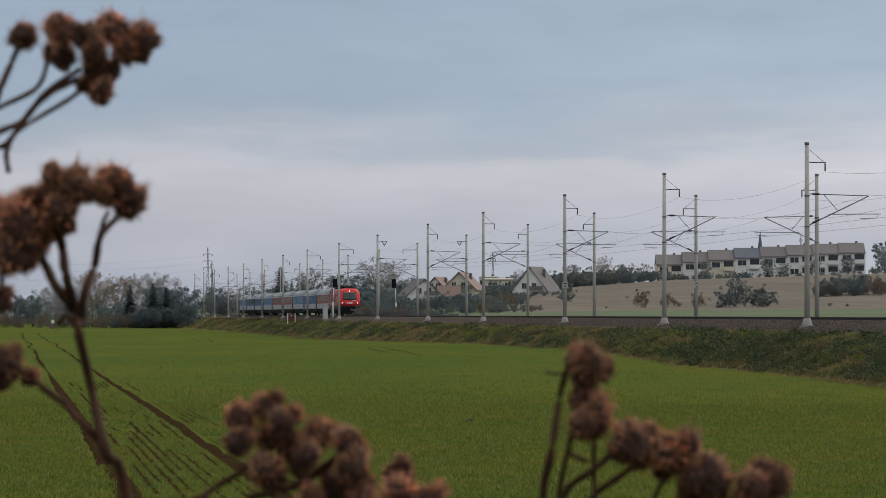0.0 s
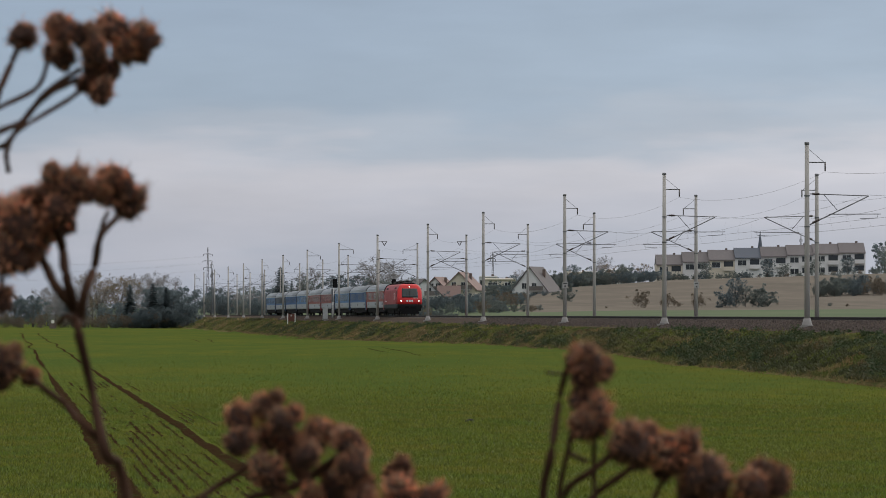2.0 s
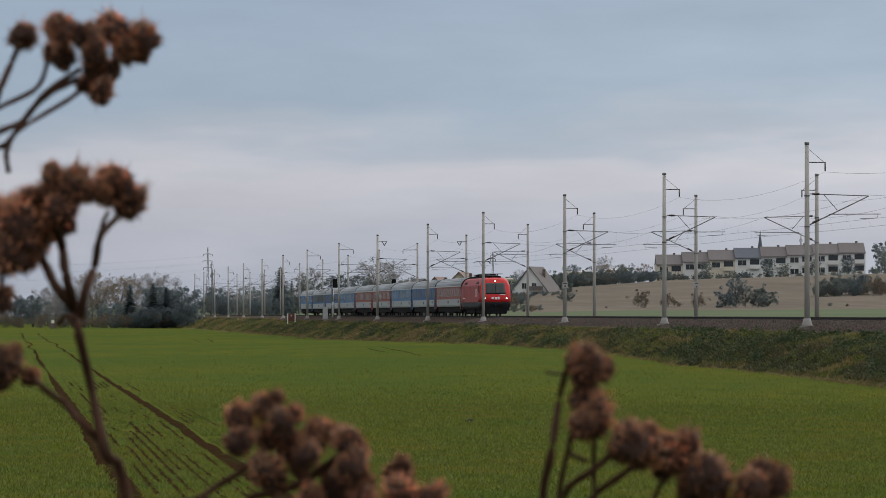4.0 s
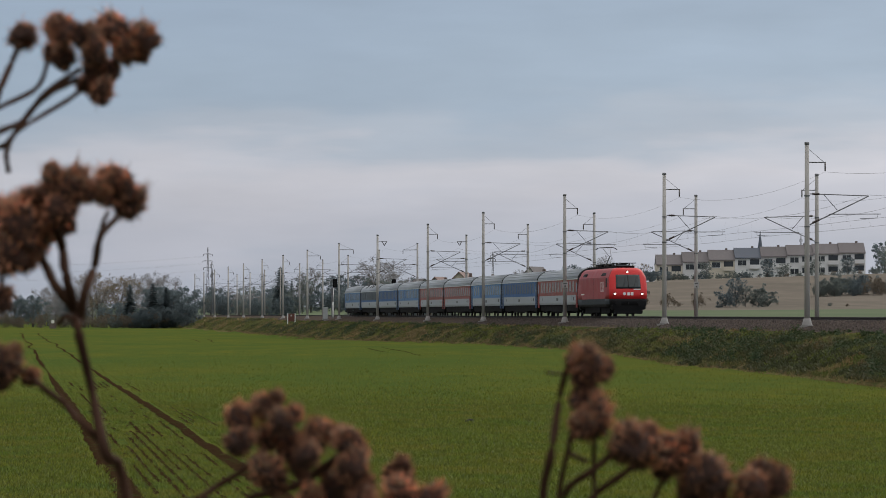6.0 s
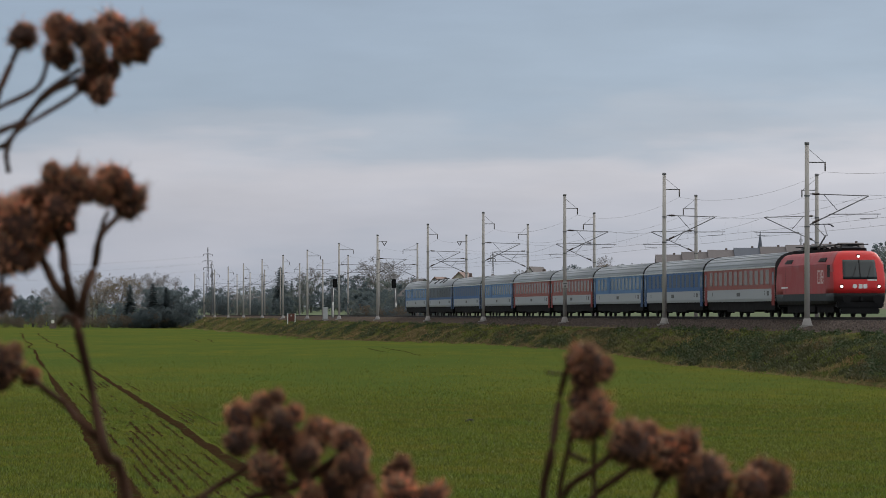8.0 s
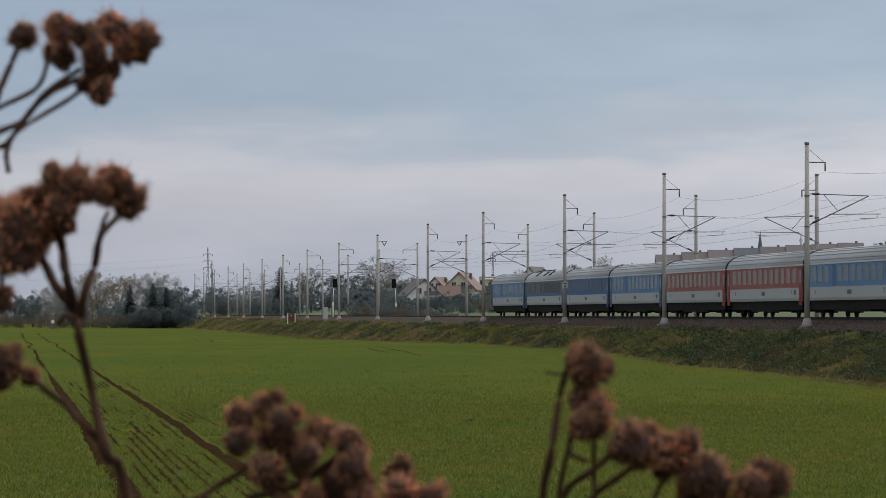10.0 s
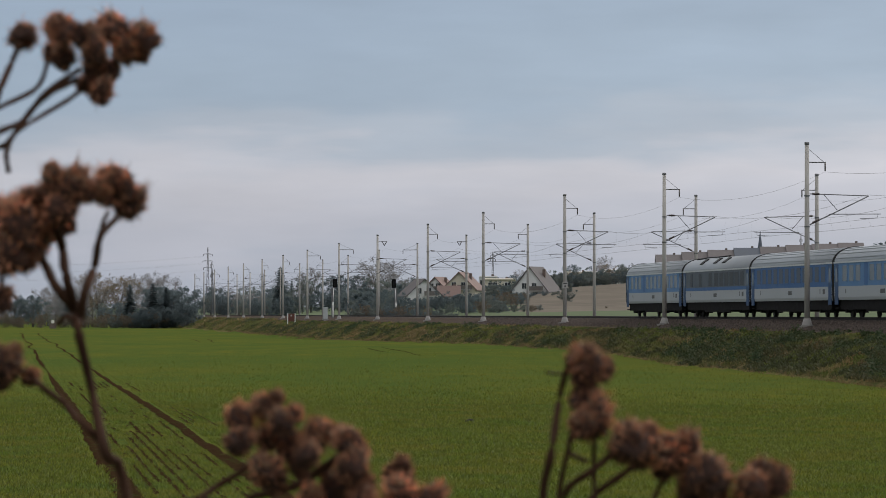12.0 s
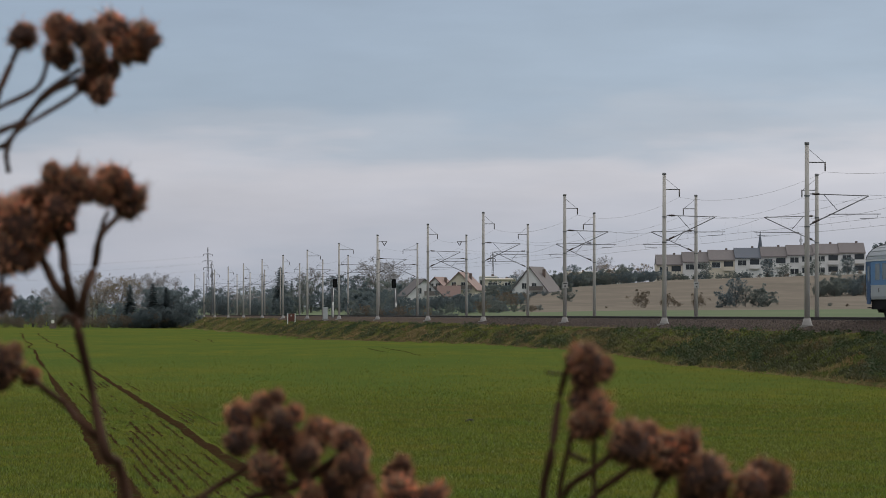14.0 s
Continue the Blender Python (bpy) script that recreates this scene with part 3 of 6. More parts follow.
def bogie(parent, x, base, r, heavy=False):
    """A bogie with its frame, springs and four wheels."""
    bm = bmesh.new()
    for y in (-1.02, 1.02):
        extrude_profile(bm, [(y - 0.08, 0.46), (y + 0.08, 0.46), (y + 0.08, 0.72), (y - 0.08, 0.72)], x - base / 2 - 0.55, x + base / 2 + 0.55)
        box(bm, x - 0.45, x + 0.45, y - 0.12, y + 0.12, 0.38, 0.95)
        for d in (-base / 2, base / 2):
            box(bm, x + d - 0.2, x + d + 0.2, y - 0.16, y + 0.1, r - 0.2, r + 0.22)
    box(bm, x - 0.35, x + 0.35, -1.0, 1.0, 0.55, 0.85)
    box(bm, x - base / 2 - 0.62, x + base / 2 + 0.62, -1.12, 1.12, 0.36, 0.80)
    if heavy:
        box(bm, x - base / 2 - 0.9, x + base / 2 + 0.9, -1.2, 1.2, 0.27, 0.8)
    b = part("bogie", bm, M_UNDER, parent, "dirty dark bogie frame")
    me = None
    for d in (-base / 2, base / 2):
        for y, turn in ((-0.75, 0), (0.75, 180)):
            if me is None:
                w = part("wheel", wheel_mesh(r), M_WHEEL, b)
                me = w.data
            else:
                w = link("wheel", me, b)
            w.matrix_basis = pose(x + d, y, r, 0, 0, turn)
        part("axle", tubed([(x + d, -0.7, r), (x + d, 0.7, r)], 0.085, 10), M_WHEEL, b)


def side_arc(z0, z1, rows, half):
    return [(half(z0 + (z1 - z0) * i / rows), z0 + (z1 - z0) * i / rows) for i in range(rows + 1)]


ROOF_ARC = [(1.42, 3.10), (1.405, 3.22), (1.35, 3.38), (1.24, 3.55), (1.06, 3.72), (0.82, 3.86), (0.5, 3.97), (0.2, 4.02), (0.0, 4.03)]


def build_coach(label, band, dark_door, layout="plain", glazing=None):
    """A passenger coach of 26.4 m, its leading end at x = 0, rail level at z = 0."""
    c = thing("passenger_coach", Matrix(), label, "railway coach", "coaches of the train")
    L0, L1 = -0.18, -26.22
    bm = bmesh.new()
    extrude_profile(bm, [(-1.38, 0.98), (1.38, 0.98), (1.415, 1.15), (1.415, 1.76), (-1.415, 1.76), (-1.415, 1.15)], L1, L0)
    part("lower_side", bm, M_COACH_GREY, c, "light grey lower side panels")
    bm = bmesh.new()
    extrude_profile(bm, [(-1.42, 1.76), (1.42, 1.76), (1.42, 3.1), (-1.42, 3.1)], L1, L0)
    part("window_band", bm, band, c)
    bm = bmesh.new()
    prof = [(-y, z) for y, z in ROOF_ARC] + [(y, z) for y, z in reversed(ROOF_ARC[:-1])]
    extrude_profile(bm, list(reversed(prof)), L1 + 0.02, L0 - 0.02)
    for f in bm.faces:
        f.smooth = len(f.verts) == 4
    roof = part("roof", bm, M_ROOF, c, "ribbed light grey roof" if layout != "dining" else "grey roof with black hatches")
    if layout != "dining":
        for y, z in ((1.37, 3.345), (1.19, 3.61), (0.94, 3.80), (0.66, 3.92)):
            for e in (-1, 1):
                part("roof_rib", boxed(L1 + 0.4, L0 - 0.4, e * y - 0.02, e * y + 0.02, z - 0.02, z + 0.022), M_ROOF, roof)
    else:
        for x in (-19.5, -14.2, -10.8):
            m = pose(x, -1.02, 3.75, 36, 0, 0)
            part("roof_hatch", boxed(-0.55, 0.55, -0.30, 0.30, -0.02, 0.03, m), M_BLACK, roof, "black roof hatch")
        part("roof_pipe", tubed([(-25, -0.6, 3.97), (-20, -0.45, 4.06), (-17, -0.5, 4.03), (-13, -0.35, 4.07)], 0.045, 6), M_BLACK, roof, "black roof cable")
    for y0, y1 in ((-1.45, -1.42), (1.42, 1.45)):
        part("gutter", boxed(L1, L0, y0, y1, 3.06, 3.15), M_GUTTER, c, "pale gutter rail")
    # windows
    if layout == "dining":
        spots = [(-3.0, 1.0), (-4.9, 1.3), (-6.8, 1.3), (-8.7, 1.3), (-10.6, 1.3), (-12.6, 1.3), (-15.0, 0.9), (-19.0, 0.9), (-22.5, 0.8)]
    elif layout == "door":
        spots = [(-2.9 - 1.84 * i, 1.25) for i in range(12) if i != 8]
    else:
        spots = [(-2.9 - 1.86 * i, 1.22) for i in range(12)]
    glass = {}
    for e in (-1, 1):
        for x, w in spots:
            key = (round(w, 2), e)
            if key not in glass:
                bm = bmesh.new()
                box(bm, -w / 2, w / 2, e * 1.424 - 0.006, e * 1.424 + 0.006, 2.04, 2.92)
                win = part("window", bm, glazing or M_GLASS_SKY, c)
                bm = bmesh.new()
                for a, b, lo, hi in ((-w / 2 - 0.025, -w / 2, 2.015, 2.945), (w / 2, w / 2 + 0.025, 2.015, 2.945), (-w / 2, w / 2, 2.015, 2.04), (-w / 2, w / 2, 2.92, 2.945)):
                    box(bm, a, b, e * 1.424 - 0.012, e * 1.424 + 0.012, lo, hi)
                fr = part("frame", bm, band, win)
                glass[key] = (win.data, fr.data)
            else:
                win = link("window", glass[key][0], c)
                link("frame", glass[key][1], win)
            win.matrix_basis = pose(x, 0, 0)
        for x in (-0.95, -25.45):
            d = part("door", boxed(x - 0.48, x + 0.48, e * 1.40, e * 1.432, 0.72, 3.02, bevel=0.01), dark_door, c, "full-height entrance door")
            part("door_window", boxed(x - 0.26, x + 0.26, e * 1.432, e * 1.438, 2.0, 2.8), M_GLASS_SKY, d)
            part("step", boxed(x - 0.45, x + 0.45, e * 1.15, e * 1.40, 0.5, 0.56), M_UNDER, d)
        if layout == "door":
            part("panel", boxed(-17.9, -16.9, e * 1.421, e * 1.428, 1.80, 3.04), M_COACH_BLUE, c, "darker blue panel between the windows")
        for x, w, z0, z1 in ((-2.75, 0.62, 1.33, 1.62), (-3.9, 0.16, 1.36, 1.64), (-22.9, 0.2, 1.36, 1.6), (-13.1, 1.2, 1.32, 1.56)):
            part("marking", boxed(x - w / 2, x + w / 2, e * 1.416, e * 1.421, z0, z1), M_MARK, c)
        if layout == "dining":
            part("stripe", boxed(L1 + 0.05, L0 - 0.05, e * 1.4205, e * 1.424, 1.765, 1.98), M_COACH_BLUE, c, "blue stripe under the windows")
    # ends and underside
    rim = [(-1.39, 0.97), (1.39, 0.97), (1.44, 1.15), (1.44, 3.1)] + [(y * 1.015, 3.1 + (z - 3.1) * 1.035) for y, z in ROOF_ARC[1:]]
    rim += [(-y * 1.015, 3.1 + (z - 3.1) * 1.035) for y, z in reversed(ROOF_ARC[1:-1])] + [(-1.44, 3.1), (-1.44, 1.15)]
    for x, d in ((L0, 1), (L1, -1)):
        # this added rim stands in for the dark gap between the vehicles
        bm = bmesh.new()
        extrude_profile(bm, rim, *sorted((x - d * 0.10, x + d * 0.004)))
        part("end_rim", bm, M_BELLOWS_GAP, c, "dark rim added round the coach end for the dark gap")
        bm = bmesh.new()
        for k in range(3):
            a, b = sorted((x + d * (0.01 + 0.06 * k), x + d * (0.055 + 0.06 * k)))
            o = 0.03 * (k % 2)
            box(bm, a, b, -0.75 + o, 0.75 - o, 0.95 + o, 3.45 - o)
        part("gangway", bm, M_BELLOWS_GAP, c, "black rubber gangway bellows")
        for y in (-0.87, 0.87):
            bm = bmesh.new()
            tube(bm, [(x, y, 1.04), (x + d * 0.14, y, 1.04), (x + d * 0.145, y, 1.04), (x + d * 0.17, y, 1.04)], [0.1, 0.1, 0.22, 0.22], 12)
            part("buffer", bm, M_UNDER, c)
    bm = bmesh.new()
    box(bm, -26.0, -0.4, -1.28, 1.28, 0.86, 0.985)
    box(bm, -25.4, -1.0, -1.27, 1.27, 0.44, 0.9)
    box(bm, -18.2, -8.2, -1.25, 1.25, 0.33, 0.9)
    box(bm, -9.3, -7.6, -1.15, 1.15, 0.55, 0.9)
    box(bm, -19.0, -17.1, -1.15, 1.15, 0.5, 0.9)
    part("underframe", bm, M_UNDER, c, "dark dirty underframe with equipment boxes")
    bogie(c, -3.7, 2.5, 0.46)
    bogie(c, -22.7, 2.5, 0.46)
    if layout == "last":
        part("hose", tubed([(-26.25, -0.5, 0.95), (-26.45, -0.5, 0.6), (-26.4, -0.45, 0.35), (-26.2, -0.4, 0.5)], 0.03, 6), M_GALV, c)
    return c


def loco_half(z):
    return lerp([(0.75, 1.40), (0.95, 1.47), (1.37, 1.5), (2.2, 1.5), (2.95, 1.5), (3.06, 1.485), (3.2, 1.42), (3.45, 1.30), (3.6, 1.21), (3.7, 1.12), (3.78, 0.95), (3.82, 0.7), (3.84, 0.1)], z)


def loco_face(z):
    return lerp([(0.75, -0.12), (0.95, -0.04), (1.37, 0.0), (2.05, 0.0), (2.2, -0.06), (3.3, -0.58), (3.45, -0.66), (3.6, -0.78), (3.7, -0.92), (3.78, -1.12), (3.82, -1.5), (3.84, -2.2)], z)


def face_x(y, z):
    u = min(1.0, abs(y) / loco_half(z))
    return loco_face(z) - 0.12 * u ** 2 - 0.22 * u ** 8


def build_locomotive():
    c = thing("electric_locomotive", Matrix(), "red electric locomotive with dark windscreen, lit headlights and raised pantograph", "locomotive")
    LEN = 18.3
    zs = [0.75, 0.95, 1.15, 1.37, 1.7, 2.05, 2.2, 2.6, 2.95, 3.06, 3.2, 3.3, 3.45, 3.53, 3.6, 3.7, 3.78, 3.82, 3.84]
    us = [-1, -0.96, -0.88, -0.7, -0.45, -0.2, 0, 0.2, 0.45, 0.7, 0.88, 0.96, 1]
    for name, lo, hi, mat, lab in (("hull", 3, 18, (M_LOCO_RED, M_LOCO_RED_SHADED), "red body shell, bright nose and shaded red sides"), ("skirt", 0, 3, (M_BLACK, M_SKIRT), "grey skirt with a black front apron")):
        bm = bmesh.new()
        rows = []
        for z in zs[lo:hi + 1]:
            h = loco_half(z)
            front = [bm.verts.new((face_x(u * h, z), u * h, z)) for u in us]
            back = [bm.verts.new((-LEN - face_x(u * h, z), u * h, z)) for u in us]
            cab_l = [bm.verts.new((-2.6, -h, z)), bm.verts.new((-LEN + 2.6, -h, z))]
            cab_r = [bm.verts.new((-2.6, h, z)), bm.verts.new((-LEN + 2.6, h, z))]
            rows.append(front + cab_r + back[::-1] + cab_l[::-1])
        k = len(rows[0])
        for a, b in zip(rows, rows[1:]):
            for i in range(k):
                f = bm.faces.new((a[i], a[(i + 1) % k], b[(i + 1) % k], b[i]))
                mid = f.calc_center_median()
                f.smooth = mid.x > -1.6 or mid.x < 1.6 - LEN
                # on the hull, side and rear faces take the shaded copy of the red
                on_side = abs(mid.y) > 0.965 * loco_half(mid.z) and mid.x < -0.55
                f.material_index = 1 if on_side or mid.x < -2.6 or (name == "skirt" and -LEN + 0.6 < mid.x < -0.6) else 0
                if name == "skirt" and mid.z < 1.0:
                    f.material_index = 0
        bm.faces.new(rows[-1])
        bm.faces.new(rows[0][::-1])
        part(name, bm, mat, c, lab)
    # windscreens
    for end in (0, 1):
        bm = bmesh.new()
        vs = []
        for i in range(7):
            z = 2.18 + (3.28 - 2.18) * i / 6
            half = 0.99 - 0.05 * i / 6
            row = []
            for j in range(11):
                y = half * (-1 + 2 * j / 10)
                x = face_x(y, z) + 0.03
                row.append(bm.verts.new((x if end == 0 else -LEN - x, y, z)))
            vs.append(row)
        for a, b in zip(vs, vs[1:]):
            for j in range(10):
                bm.faces.new((a[j], a[j + 1], b[j + 1], b[j])).smooth = True
        edge = [e for e in bm.edges if e.is_boundary]
        ext = bmesh.ops.extrude_edge_only(bm, edges=edge)["geom"]
        for v in ext:
            if isinstance(v, bmesh.types.BMVert):
                v.co.x += -0.09 if end == 0 else 0.09
        shield = part("windscreen", bm, M_SHIELD, c, "dark reflecting windscreen")
        bm = bmesh.new()
        tube(bm, [((face_x(0, z) + 0.035) if end == 0 else (-LEN - face_x(0, z) - 0.035), 0, z) for z in (2.18, 2.6, 3.0, 3.28)], 0.03, 6)
        part("pillar", bm, M_BLACK, shield)
        if end == 0:
            for y0 in (-0.45, 0.4):
                part("wiper", tubed([(face_x(y0, 2.27) + 0.05, y0, 2.27), (face_x(y0 + 0.25, 2.9) + 0.05, y0 + 0.25, 2.9)], 0.015, 5), M_BLACK, shield)
    for y, z, r in ((-1.08, 1.76, 0.075), (1.08, 1.76, 0.075), (0.0, 3.48, 0.07)):
        x = face_x(y, z)
        part("headlight_housing", tubed([(x - 0.1, y, z), (x + 0.02, y, z)], r + 0.05, 16), M_BLACK, c)
        part("headlight", tubed([(x - 0.02, y, z), (x + 0.045, y, z)], r, 16), M_LAMP, c, "lit white headlight")
    # plain emblem bars on the nose and on the sides
    for y, w in ((-0.33, 0.17), (0.0, 0.11), (0.27, 0.11)):
        x = loco_face(1.75) + 0.01
        if w > 0.16:
            bm = bmesh.new()
            tube(bm, [(x - 0.04, y, 1.77), (x + 0.012, y, 1.77)], 0.125, 16)
            part("emblem", bm, M_LETTER, c, "plain white emblem shape")
        else:
            part("emblem", boxed(x - 0.06, x + 0.012, y - w, y + w, 1.64, 1.89, bevel=0.02), M_LETTER, c, "plain white emblem shape")
    part("number_bar", boxed(-0.16, face_x(0.6, 2.1) + 0.012, 0.40, 0.95, 2.09, 2.16), M_LETTER, c)
    for e in (-1, 1):
        y0, y1 = sorted((e * 1.497, e * 1.506))
        for x0, x1, z0, z1 in ((-5.0, -4.1, 2.62, 2.72), (-5.0, -4.1, 1.94, 2.04), (-5.0, -4.8, 2.04, 2.62), (-4.3, -4.1, 2.04, 2.62), (-3.9, -3.72, 1.94, 2.72),
                               (-3.72, -3.3, 2.61, 2.72), (-3.72, -3.3, 2.28, 2.38), (-3.72, -3.3, 1.94, 2.05), (-3.42, -3.26, 2.05, 2.61)):
            part("side_emblem", boxed(x0, x1, y0, y1, z0, z1), M_PINK_LETTER, c, "pinkish white emblem bar")
        part("number_bar", boxed(-16.2, -14.2, y0, y1, 1.72, 1.82), M_LETTER, c)
        part("cab_window", boxed(-2.15, -1.35, y0 - 0.004, y1 + 0.004, 2.3, 3.0, bevel=0.004), M_BLACK, c)
        part("cab_door", boxed(-3.2, -2.55, y0, y1, 1.45, 3.05), M_LOCO_RED_SHADED, c)
        for x in (-14.9, -9.0):
            part("panel_seam", boxed(x - 0.012, x + 0.012, y0 - 0.002, y1 - 0.003, 1.42, 3.0), M_MARK, c)
        part("body_rib", boxed(-LEN + 2.7, -2.7, *sorted((e * 1.49, e * 1.507)), 3.03, 3.07), M_LOCO_RED_SHADED, c)
        for x in (-14.3, -4.0):
            q = pose(x, e * 1.27, 3.42, e * -52, 0, 0)
            g = part("grille", boxed(-1.05, 1.05, -0.27, 0.27, -0.05, 0.035, q), M_BLACK, c, "dark louvred air grille")
            for k in range(7):
                part("slat", boxed(-0.92, 0.92, -0.20 + 0.06 * k, -0.185 + 0.06 * k, 0.03, 0.045, q), M_UNDER, g)
    bm = bmesh.new()
    box(bm, -LEN + 1.6, -1.7, -0.72, 0.72, 3.78, 3.98, bevel=0.03)
    box(bm, -13.4, -11.4, -0.5, 0.5, 3.98, 4.14, bevel=0.03)
    box(bm, -6.4, -4.4, -0.45, 0.45, 3.98, 4.10, bevel=0.03)
    part("roof_equipment", bm, M_UNDER, c, "dark roof equipment")
    for x in (-14.0, -9.6, -8.0, -4.8, -3.0):
        for y in (-0.5, 0.5):
            bm = bmesh.new()
            tube(bm, [(x, y, 3.98 + 0.03 * i) for i in range(9)], [0.05 if i % 2 else 0.085 for i in range(9)], 8)
            part("roof_insulator", bm, M_INSUL, c)
    part("roof_bar", tubed([(-14.3, -0.2, 4.22), (-2.8, -0.2, 4.22)], 0.03, 6), M_GALV, c)
    # the raised pantograph and two folded ones
    pan = part("pantograph", boxed(-12.2, -10.6, -0.5, 0.5, 4.2, 4.26), M_GALV, c, "raised single-arm pantograph")
    part("lower_arm", tubed([(-11.9, 0, 4.26), (-10.0, 0, 4.85)], 0.05, 8), M_GALV, pan)
    for y in (-0.3, 0.3):
        part("upper_arm", tubed([(-10.0, y * 0.3, 4.85), (-12.0, y, 5.52)], 0.026, 6), M_GALV, pan)
    for x in (-12.15, -11.85):
        part("contact_strip", tubed([(x, -0.86, 5.40), (x, -0.72, 5.52), (x, -0.55, 5.56), (x, 0.55, 5.56), (x, 0.72, 5.52), (x, 0.86, 5.40)], 0.025, 6), M_BLACK, pan)
    for x0 in (-15.2, -3.2):
        p2 = part("pantograph", boxed(x0 - 0.9, x0 + 0.9, -0.5, 0.5, 4.0, 4.06), M_GALV, c, "folded pantograph")
        part("folded_arm", boxed(x0 - 0.95, x0 + 0.95, -0.28, 0.28, 4.1, 4.17), M_BLACK, p2)
        part("contact_strip", boxed(x0 + 0.7, x0 + 0.85, -0.95, 0.95, 4.17, 4.23), M_BLACK, p2)
    # running gear
    bm = bmesh.new()
    box(bm, -LEN + 0.4, -0.4, -1.25, 1.25, 0.62, 0.78)
    box(bm, -10.9, -6.8, -1.3, 1.3, 0.3, 0.8)
    part("underframe", bm, M_UNDER, c)
    for d, x in ((1, 0.0), (-1, -LEN)):
        bm = bmesh.new()
        a, b = sorted((x - d * 0.55, x - d * 0.05))
        box(bm, a, b, -1.36, 1.36, 0.52, 0.95, bevel=0.08)
        box(bm, a, b, -1.12, 1.12, 0.2, 0.53, bevel=0.06)
        part("snow_plough", bm, M_BLACK, c)
        for y in (-0.875, 0.875):
            bm = bmesh.new()
            tube(bm, [(x - d * 0.1, y, 1.05), (x + d * 0.42, y, 1.05), (x + d * 0.425, y, 1.05), (x + d * 0.46, y, 1.05)], [0.11, 0.11, 0.24, 0.24], 14)
            part("buffer", bm, M_BLACK, c)
        part("coupler_hook", boxed(*sorted((x, x + d * 0.35)), -0.06, 0.06, 0.95, 1.15), M_BLACK, c)
    bogie(c, -4.2, 3.0, 0.575, True)
    bogie(c, -13.4, 3.0, 0.575, True)
    return c


loco = build_locomotive()
R1 = build_coach("red and light grey passenger coach with ribbed roof", M_COACH_RED, M_COACH_WINE, glazing=M_GLASS_WARM_SKY)
B1 = build_coach("blue and light grey passenger coach with ribbed roof", M_COACH_BLUE, M_COACH_NAVY, glazing=M_GLASS_BLUE)
P1 = build_coach("pale blue and light grey passenger coach with darker panel", M_COACH_PALE, M_COACH_NAVY, "door")
DIN = build_coach("dusky blue dining coach with smooth roof and black hatches", M_DUST, M_COACH_NAVY, "dining", M_GLASS_DARK)
LAST = build_coach("pale blue last passenger coach with open gangway end", M_COACH_PALE, M_COACH_NAVY, "door")
R2 = copy_thing(R1, Matrix())
R3 = copy_thing(R1, Matrix())
B2 = copy_thing(B1, Matrix())
P2 = copy_thing(P1, Matrix())
TRAIN = [R1, B1, P1, R2, R3, P2, B2, DIN, LAST]

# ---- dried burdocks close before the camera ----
# Core and lower bracts are coloured darker to carry the burr's own shade.
M_BURR_SHADE = material("dry_burr_core_shaded", (0.042, 0.016, 0.009), 0.9, 0, 0.45, 120, island=0.45, each=0.25)
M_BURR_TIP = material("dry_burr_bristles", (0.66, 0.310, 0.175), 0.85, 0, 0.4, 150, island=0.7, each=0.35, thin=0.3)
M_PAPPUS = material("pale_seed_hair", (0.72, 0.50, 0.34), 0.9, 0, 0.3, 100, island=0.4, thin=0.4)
M_BURR_UNDERSIDE_SHADE = material("burr_bracts_shaded", (0.085, 0.032, 0.016), 0.9, 0, 0.3, 120, island=0.5, thin=0.2)
M_STEM = material("dry_stem", (0.072, 0.036, 0.023), 0.85, 0, 0.35, 60, 0.0006, stretch=(1, 1, 0.3), each=0.15, spec=0.1)


